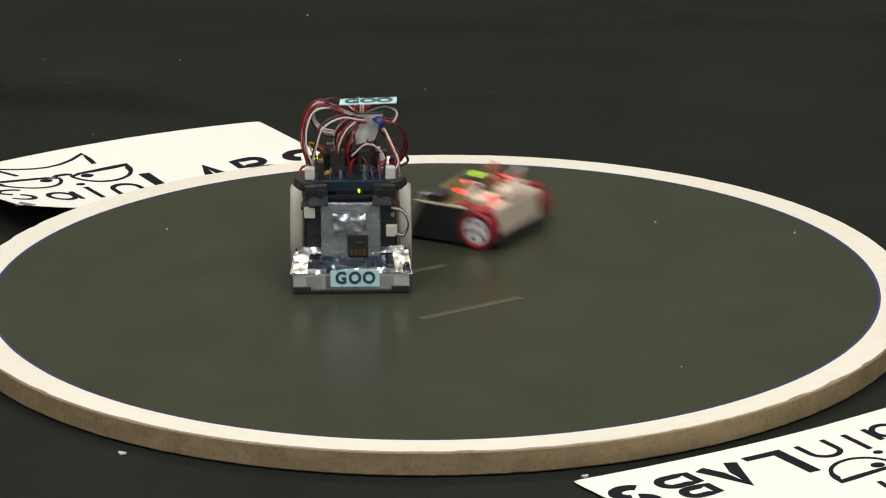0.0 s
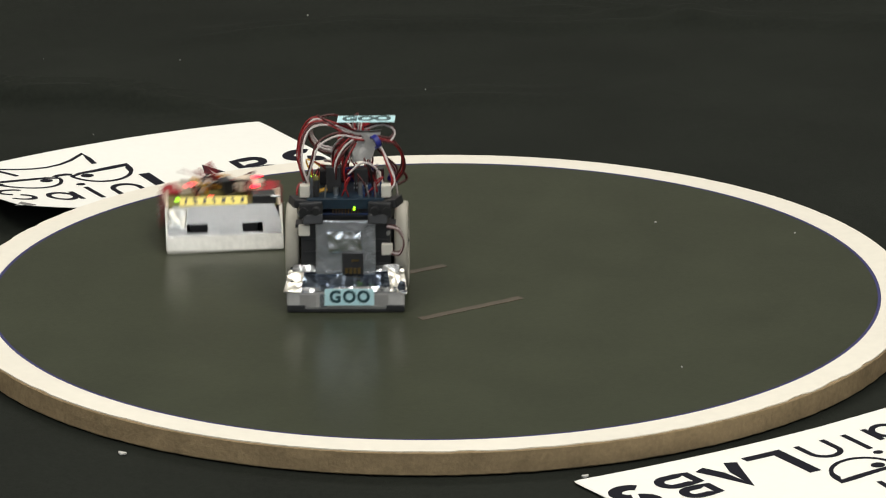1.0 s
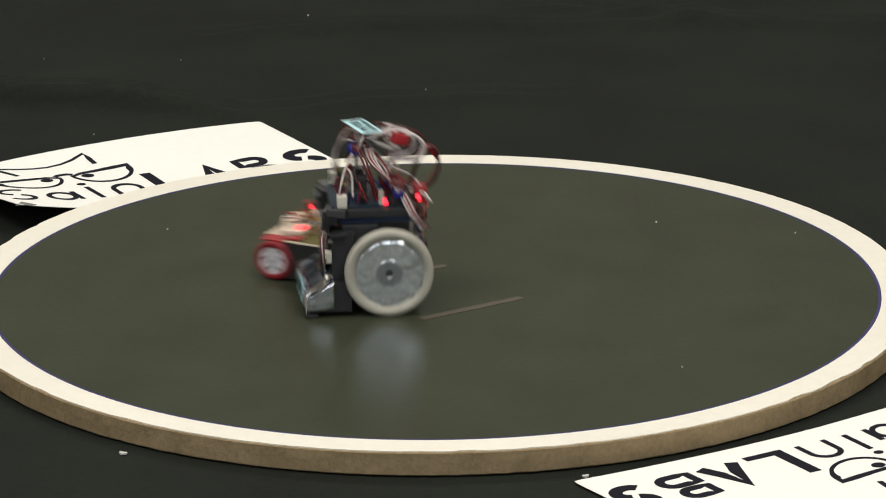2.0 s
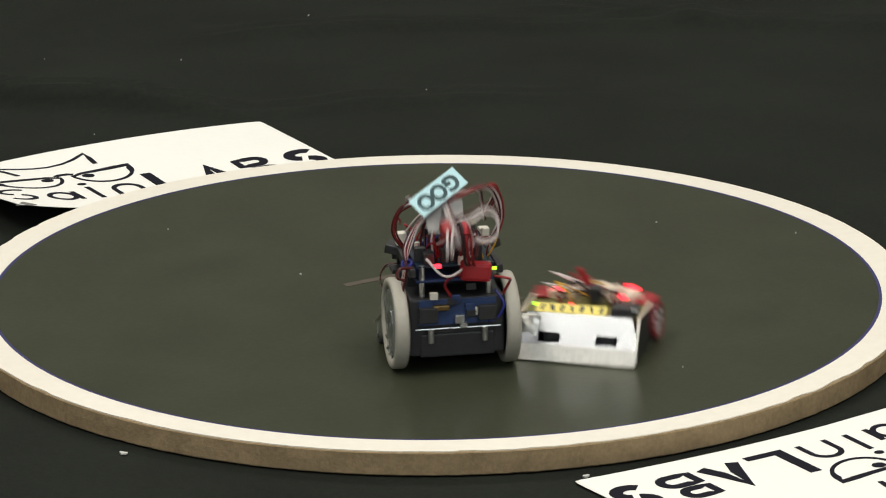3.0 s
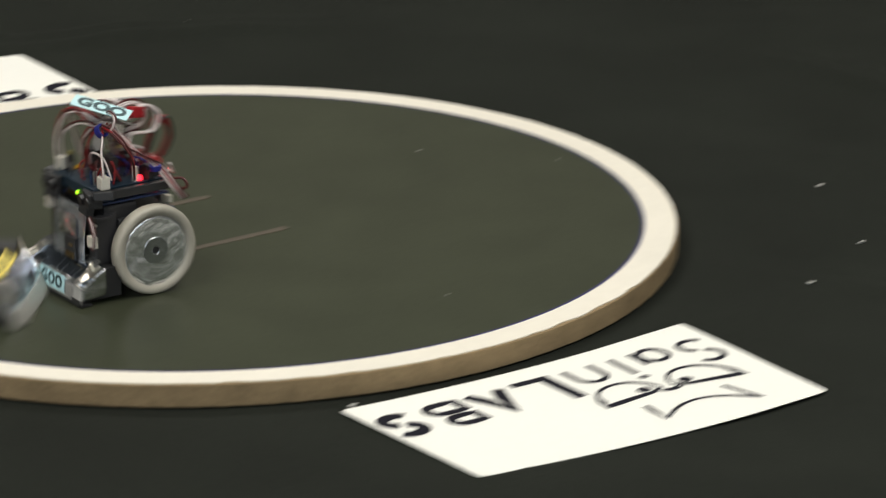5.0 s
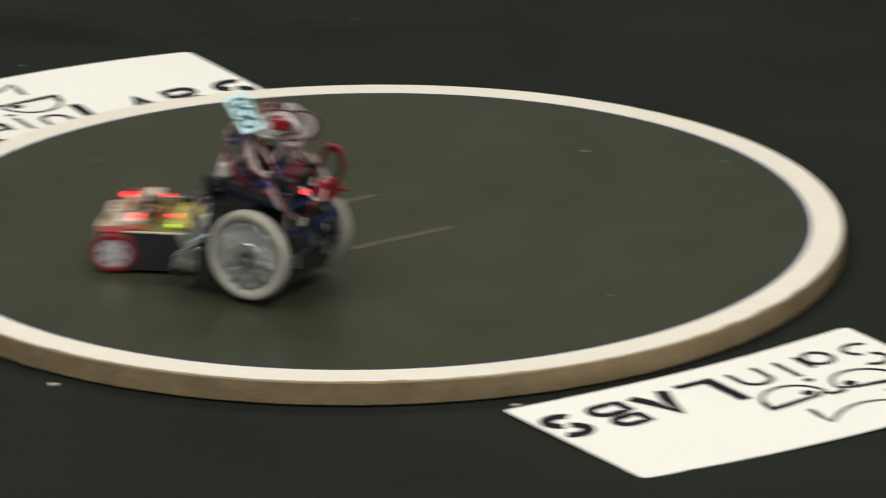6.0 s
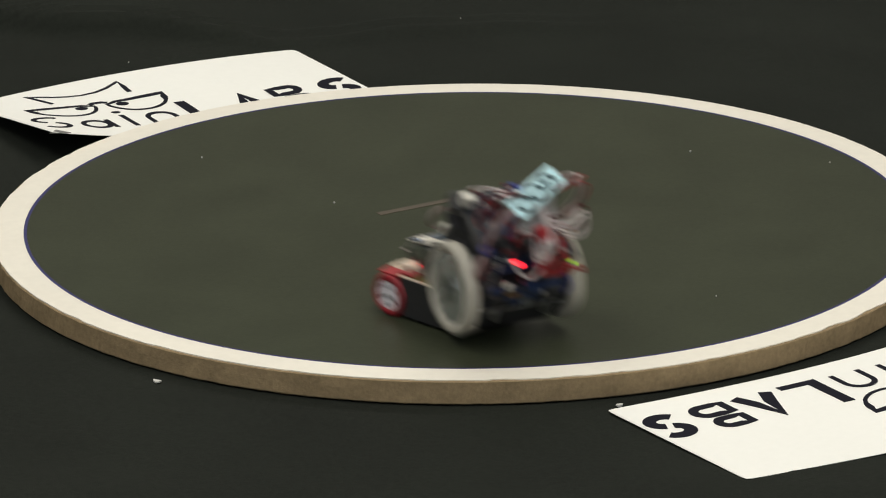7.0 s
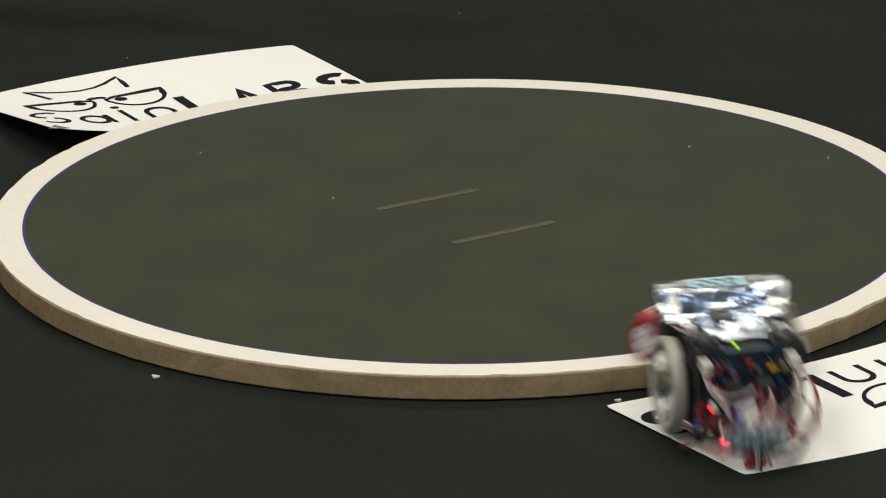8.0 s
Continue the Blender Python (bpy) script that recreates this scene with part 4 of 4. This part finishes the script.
def wedge_robot():
    robot = thing("wedge_robot", "low sumo robot with bent aluminium wedge, red wheels and cream blocks", "robot", "sumo robots")
    part("front_plate", wedge_plate(bmesh.new()), ALU, robot, "bent aluminium front plate with two openings")
    part("lip", prism(bmesh.new(), [(0.0693, 0.0127), (0.0752, 0.0012), (0.0745, 0.0003), (0.0680, 0.0118)], -0.0476, 0.0476), ALU_LIP, robot, "scuffed aluminium lip along the ground")
    for x in (-0.0205, 0.0205):
        part("opening_sensor", box(bmesh.new(), (x, 0.0565, 0.0165), (0.015, 0.006, 0.009), 0.0008), BLACK, robot, "black sensor behind an opening")
    side = [(0.014, 0.003), (0.0640, 0.003), (0.0655, 0.0080), (0.0560, 0.0330), (0.012, 0.0330), (0.010, 0.020)]
    for s in (-1, 1):
        part("side_panel", prism(bmesh.new(), side, 0.0455 * s, 0.0475 * s), BLACK, robot, "black side panel")
        part("side_edge", box(bmesh.new(), (0.0465 * s, 0.034, 0.0337), (0.0022, 0.046, 0.0011)), CREAM, robot, "pale edge of the deck")
        part("side_flange", prism(bmesh.new(), [(0.0560, 0.0340), (0.0690, 0.0120), (0.0740, 0.0012), (0.0660, 0.0012), (0.0640, 0.0110), (0.0530, 0.0335)], 0.0460 * s, 0.0485 * s), ALU_LIP, robot, "folded aluminium flange")
    part("base_plate", box(bmesh.new(), (0, 0.024, 0.0065), (0.088, 0.084, 0.003), 0.0004), BLACK, robot, "black base plate")
    part("deck", box(bmesh.new(), (0, 0.030, 0.0322), (0.0905, 0.046, 0.0016), 0.0003), OLIVE, robot, "olive circuit board deck")
    bm = crumple(bmesh.new(), ((0.0300, 0.0580, 0.0330), (0.0462, 0.0580, 0.0330), (0.0472, 0.0672, 0.0120), (0.0325, 0.0672, 0.0120)), 14, 14, 0.0020, 52)
    part("foil_scrap", bm, FOIL_CREAM, robot, "crumpled foil at the wedge's end", smooth=True)
    # yellow label with dark bars at the top of the wedge
    bm = box(bmesh.new(), (0.008, 0.0500, 0.0363), (0.056, 0.0105, 0.0008), 0, (-22, 0, 0))
    for k, w in enumerate((0.004, 0.003, 0.005, 0.003, 0.004, 0.005, 0.003)):
        box(bm, (-0.016 + 0.0078 * k, 0.0500, 0.0366), (w * 0.6, 0.0066, 0.0009), 0, (-22, 0, 14 if k % 2 else -8), slot=1)
    part("yellow_label", bm, (YELLOW, BLACK), robot, "yellow label with dark bars")
    part("black_module", box(bmesh.new(), (-0.034, 0.044, 0.0368), (0.020, 0.016, 0.0075), 0.001), BLACK, robot, "black module on the deck")
    part("module_pin", rod(bmesh.new(), (-0.040, 0.052, 0.040), (-0.047, 0.054, 0.0395), 0.0008, 8), STEEL, robot)
    # cream motor blocks at the back
    for s in (-1, 1):
        part("motor", box(bmesh.new(), (0.0225 * s, 0.004, 0.0215), (0.027, 0.030, 0.023), 0.002), CREAM, robot, "cream geared motor housing")
        part("motor_cap", box(bmesh.new(), (0.024 * s, 0.0075, 0.0360), (0.021, 0.020, 0.0075), 0.002, (0, 4 * s, 7 * s)), CREAM, robot, "cream block on the motor")
        part("fender", box(bmesh.new(), (0.0425 * s, -0.001, 0.0335), (0.011, 0.018, 0.0018), 0.0005, (0, 6 * s, 0)), RED_PLASTIC, robot, "red plate over the wheel")
    part("rear_panel", box(bmesh.new(), (0, -0.0130, 0.0220), (0.066, 0.0022, 0.024), 0.0006), CREAM, robot, "pale rear panel")
    part("battery", box(bmesh.new(), (0.004, -0.002, 0.0378), (0.028, 0.017, 0.0085), 0.003, (4, 0, 8)), CREAM, robot, "cream taped battery pack")
    part("upright_block", box(bmesh.new(), (-0.020, 0.019, 0.0415), (0.014, 0.012, 0.0125), 0.0025, (6, 8, 12)), CREAM, robot, "cream upright block")
    part("black_plug", box(bmesh.new(), (-0.004, 0.022, 0.0410), (0.010, 0.012, 0.012), 0.0015, (0, 10, 20)), BLACK, robot, "black plug between the blocks")
    part("red_flag", box(bmesh.new(), (0.006, 0.012, 0.0500), (0.0045, 0.004, 0.019), 0.0012, (0, 30, 10)), RED_PLASTIC, robot, "red lever standing up")
    for k, (x, y, z, sx) in enumerate(((-0.028, 0.027, 0.0412, 0.006), (0.026, 0.014, 0.0404, 0.008), (0.010, 0.041, 0.0368, 0.004), (-0.029, -0.003, 0.0404, 0.009))):
        part("red_lamp", box(bmesh.new(), (x, y, z), (sx, 0.0035, 0.0020), 0.0006), LED_RED, robot, "glowing red lamp")
    for x in (0.037, 0.029):
        part("green_lamp", box(bmesh.new(), (x, 0.0455, 0.0372), (0.0050, 0.0030, 0.0018), 0.0005), LED_GREEN, robot, "glowing yellow-green lamp")
    rnd = random.Random(3)
    for k in range(12):
        x, y = rnd.uniform(-0.024, 0.026), rnd.uniform(-0.004, 0.036)
        pts = [(x, y, 0.034), (x + rnd.uniform(-0.006, 0.006), y, 0.043), (x + rnd.uniform(-0.016, 0.016), y + rnd.uniform(-0.012, 0.006), rnd.uniform(0.044, 0.051)), (rnd.uniform(-0.03, 0.03), max(y - 0.010, -0.004), 0.037)]
        part("wire", tube(bmesh.new(), pts, 0.0009, 5, 5), (W_RED, W_WHITE, W_RED, W_BROWN, W_YELLOW, W_BLACK)[k % 6], robot, smooth=True)
    for s in (-1, 1):
        part("red_panel", box(bmesh.new(), (0.039 * s, 0.016, 0.0350), (0.010, 0.010, 0.0016), 0.0004), RED_PLASTIC, robot, "red plate on the deck")
    return robot, [small_wheel(robot, s) for s in (-1, 1)]


# ---- movement
TALL = (  # seconds, x, y, z, heading, nose up, lean
    (0.0, -0.0677, 0.0612, 0.019, 180.6, 0, 0), (0.5, -0.0678, 0.0364, 0.019, 180.6, 0, 0), (0.8, -0.0692, 0.0215, 0.019, 180.0, 0, 0),
    (1.0, -0.0698, 0.0126, 0.019, 179.0, 0, 0), (1.2, -0.0661, -0.0010, 0.019, 160, 0, 0), (1.5, -0.0667, 0.0117, 0.019, 140.8, 0, 0),
    (1.7, -0.0590, 0.0178, 0.019, 122, 0, 0), (2.25, -0.0200, -0.0800, 0.019, 72, 0, 0), (2.8, 0.0174, -0.1751, 0.019, 20, 0, 0),
    (3.0, 0.0115, -0.1816, 0.019, 10, 0, 0), (3.2, 0.0145, -0.1805, 0.019, 3, 2, 0), (3.5, 0.0200, -0.1773, 0.019, -20.5, 5, 0),
    (3.7, 0.0068, -0.1639, 0.020, -44, 12, 0), (3.85, 0.0102, -0.1488, 0.023, -72, 20, 0), (4.0, 0.0075, -0.1329, 0.0257, -97, 22, 0),
    (4.2, -0.0445, -0.0650, 0.0255, -123, -8, 0), (4.75, -0.0550, -0.1000, 0.019, -205, 0, 0), (5.3, -0.0673, -0.1615, 0.0189, -272, 0, 0), (5.5, -0.0744, -0.1634, 0.0189, -284, 0, 0), (5.8, -0.0695, -0.1639, 0.0210, -294, 4, 0),
    (6.0, -0.0706, -0.1636, 0.0233, -302, 8, 0), (6.3, -0.0481, -0.2075, 0.0260, -315, 14, 0), (6.5, -0.0364, -0.2167, 0.0300, -322, 20, 0),
    (6.8, -0.0179, -0.2231, 0.0322, -333, 28, 0), (7.0, 0.0188, -0.2659, 0.0338, -334, 33, 0), (7.3, 0.0620, -0.3030, 0.0332, -330, 36, 0),
    (7.5, 0.1157, -0.3767, 0.0220, -323, 38, -8), (7.7, 0.1478, -0.4264, 0.0171, -326, 46, -6), (7.8, 0.1600, -0.4200, 0.0290, -340, 70, -2),
    (7.9, 0.1660, -0.4150, 0.0350, -344, 83, 0), (8.0, 0.1790, -0.4100, 0.0385, -347, 93, 0), (8.1, 0.1930, -0.4060, 0.0400, -350, 103, 0))
TILT = (  # seconds, and the top tag's tilt backward, sideways and its turn
    (0.0, 0, 8, -2), (1.0, 0, 8, -2), (1.5, 2, 2, 4), (1.7, 4, -6, 8), (2.3, 10, 0, 20), (2.8, 16, 0, 30), (3.0, 22, 0, 33), (3.2, 20, 0, 37), (3.5, 20, 0, 30),
    (3.7, 16, 0, 20), (4.0, 10, 0, 5), (4.2, 10, 35, -10), (4.8, 10, -10, 30), (5.3, 18, -30, 44), (5.5, 20, -28, 43), (6.0, 26, -22, 42), (6.3, 25, -14, 38), (6.5, 20, -6, 35),
    (6.8, 0, -15, 28), (7.0, 3, -12, 29), (7.3, -1, 1, 31), (7.5, 6, -6, 38), (7.7, 6, 0, 30), (8.0, 10, 0, 0))
SWAY = (  # seconds, backward and sideways sway of the loom
    (0.0, 1, -6), (1.0, 0, -7), (1.5, -4, 0), (1.7, -8, 8), (2.3, -4, 4), (2.8, -6, 0), (3.0, 24, -3), (3.2, 35, -5), (3.5, 36, -13), (3.7, 14, 4),
    (4.0, -3, 14), (4.2, -4, -14), (4.8, -6, 0), (5.3, -18, 9), (5.5, -21, 9), (6.0, -27, -4), (6.3, -14, -8), (6.5, -1, -3), (6.8, 29, 2),
    (7.0, 16, 1), (7.3, 14, -2), (7.5, 19, 10), (7.7, -8, 1), (8.0, 12, 0))
LOW = (
    (0.0, 0.0591, 0.1503, 0.019, 60, 0, 0), (0.3, 0.0012, 0.2197, 0.019, 84, 0, 0), (0.5, -0.0500, 0.2285, 0.019, 108, 0, 0),
    (0.6, -0.0984, 0.2214, 0.019, 133.5, 0, 0), (0.7, -0.1373, 0.2200, 0.019, 152, 0, 0), (0.8, -0.1628, 0.2081, 0.019, 170.8, 0, 0),
    (1.0, -0.1785, 0.1842, 0.019, 184.4, 0, 0), (1.1, -0.1960, 0.1610, 0.019, 203, 0, 0), (1.2, -0.2060, 0.1370, 0.019, 226, 0, 0),
    (1.5, -0.1660, 0.1010, 0.019, 247, 0, 0), (1.7, -0.1530, 0.0910, 0.019, 252, 0, 0), (2.25, -0.045, 0.050, 0.019, 226, 0, 0),
    (2.8, 0.0848, -0.0600, 0.019, 195, 0, 0), (3.0, 0.1258, -0.1150, 0.019, 165, 0, 0), (3.2, 0.1465, -0.1472, 0.019, 141.5, 0, 0),
    (3.3, 0.1520, -0.1720, 0.019, 127, 0, 0), (3.5, 0.1385, -0.2050, 0.019, 95, 0, 0), (3.7, 0.1300, -0.2120, 0.019, 97, 0, 0),
    (4.0, 0.0883, -0.2378, 0.019, 99, 0, 0), (4.2, 0.0014, -0.2514, 0.019, 104, 0, 0), (4.5, -0.120, -0.250, 0.019, 160, 0, 0),
    (4.9, -0.195, -0.205, 0.019, 238, 0, 0), (5.3, -0.2105, -0.1500, 0.019, 303, 0, 0), (5.5, -0.2280, -0.1180, 0.019, 299, 0, 0), (5.65, -0.2230, -0.1040, 0.019, 280, 0, 0), (5.8, -0.2104, -0.0920, 0.019, 266, 0, 0),
    (6.0, -0.1894, -0.0763, 0.019, 260, 0, 0), (6.3, -0.1283, -0.0834, 0.019, 244, 0, 0), (6.5, -0.1109, -0.0880, 0.019, 237, 0, 0),
    (6.8, -0.0690, -0.1480, 0.019, 228, 0, 0), (7.0, -0.0270, -0.2020, 0.019, 224, 0, 0), (7.3, 0.0160, -0.2719, 0.019, 222, 0, 0), (7.5, 0.0775, -0.3357, 0.019, 220, 0, 0),
    (7.7, 0.1118, -0.3656, 0.019, 218, 0, 0), (8.0, 0.1669, -0.3199, 0.019, 222, 0, 0))


def stance(x, y, z, yaw, pitch, roll):
    return Matrix.Translation((x, y, z)) @ pose(0, 0, 0, rz=yaw) @ pose(0, 0, 0, rx=pitch) @ pose(0, 0, 0, ry=roll)


def rolling(rows, wheel, half, radius, rest):
    """Rows for a wheel that rolls as its robot drives and turns."""
    keys, times, turned, last = [], np.arange(0, 8.01, 0.1), 0.0, None
    cols = np.array(rows)
    for t in times:
        x, y, yaw = (np.interp(t, cols[:, 0], cols[:, k]) for k in (1, 2, 4))
        a = radians(yaw)
        at = Vector((x + half * math.cos(a), y + half * math.sin(a)))
        if last is not None:
            go = (at - last).dot(Vector((-math.sin(a), math.cos(a))))
            turned -= min(max(math.degrees(go / radius), -70), 70)
        last = at
        keys.append((float(t), rest @ pose(0, 0, 0, rx=turned)))
    walk(wheel, keys)


def motions():
    walk(TALL_ROBOT, [(t, stance(*p)) for t, *p in TALL])
    walk(LOW_ROBOT, [(t, stance(*p)) for t, *p in LOW])
    walk(LOOM, [(t, pose(0, 0, 0.085, a, b)) for t, a, b in SWAY])
    sway, tilt = np.array(SWAY), np.array(TILT)
    rows = []
    for t in sorted({*sway[:, 0], *tilt[:, 0]}):
        a, b = (float(np.interp(t, sway[:, 0], sway[:, k])) for k in (1, 2))
        c, d, e = (float(np.interp(t, tilt[:, 0], tilt[:, k])) for k in (1, 2, 3))
        rows.append((float(t), pose(0, 0, 0.085, a, b) @ pose(-0.009, 0.010, 0.0605) @ pose(0, 0, 0, c, d) @ pose(0, 0, 0, rz=180 + e)))
    walk(TOP_TAG, rows)
    for w, s in zip(TALL_WHEELS, (-1, 1)):
        rolling(TALL, w, 0.0435 * s, 0.0356, pose(0.0435 * s, 0, 0.0356))
    for w, s in zip(LOW_WHEELS, (-1, 1)):
        rolling(LOW, w, 0.0435 * s, 0.0164, pose(0.0435 * s, 0, 0.0164))


room()
ground()
sumo_ring()
banners()
scraps()
TALL_ROBOT, TALL_WHEELS, LOOM, TOP_TAG = tall_robot()
LOW_ROBOT, LOW_WHEELS = wedge_robot()
motions()
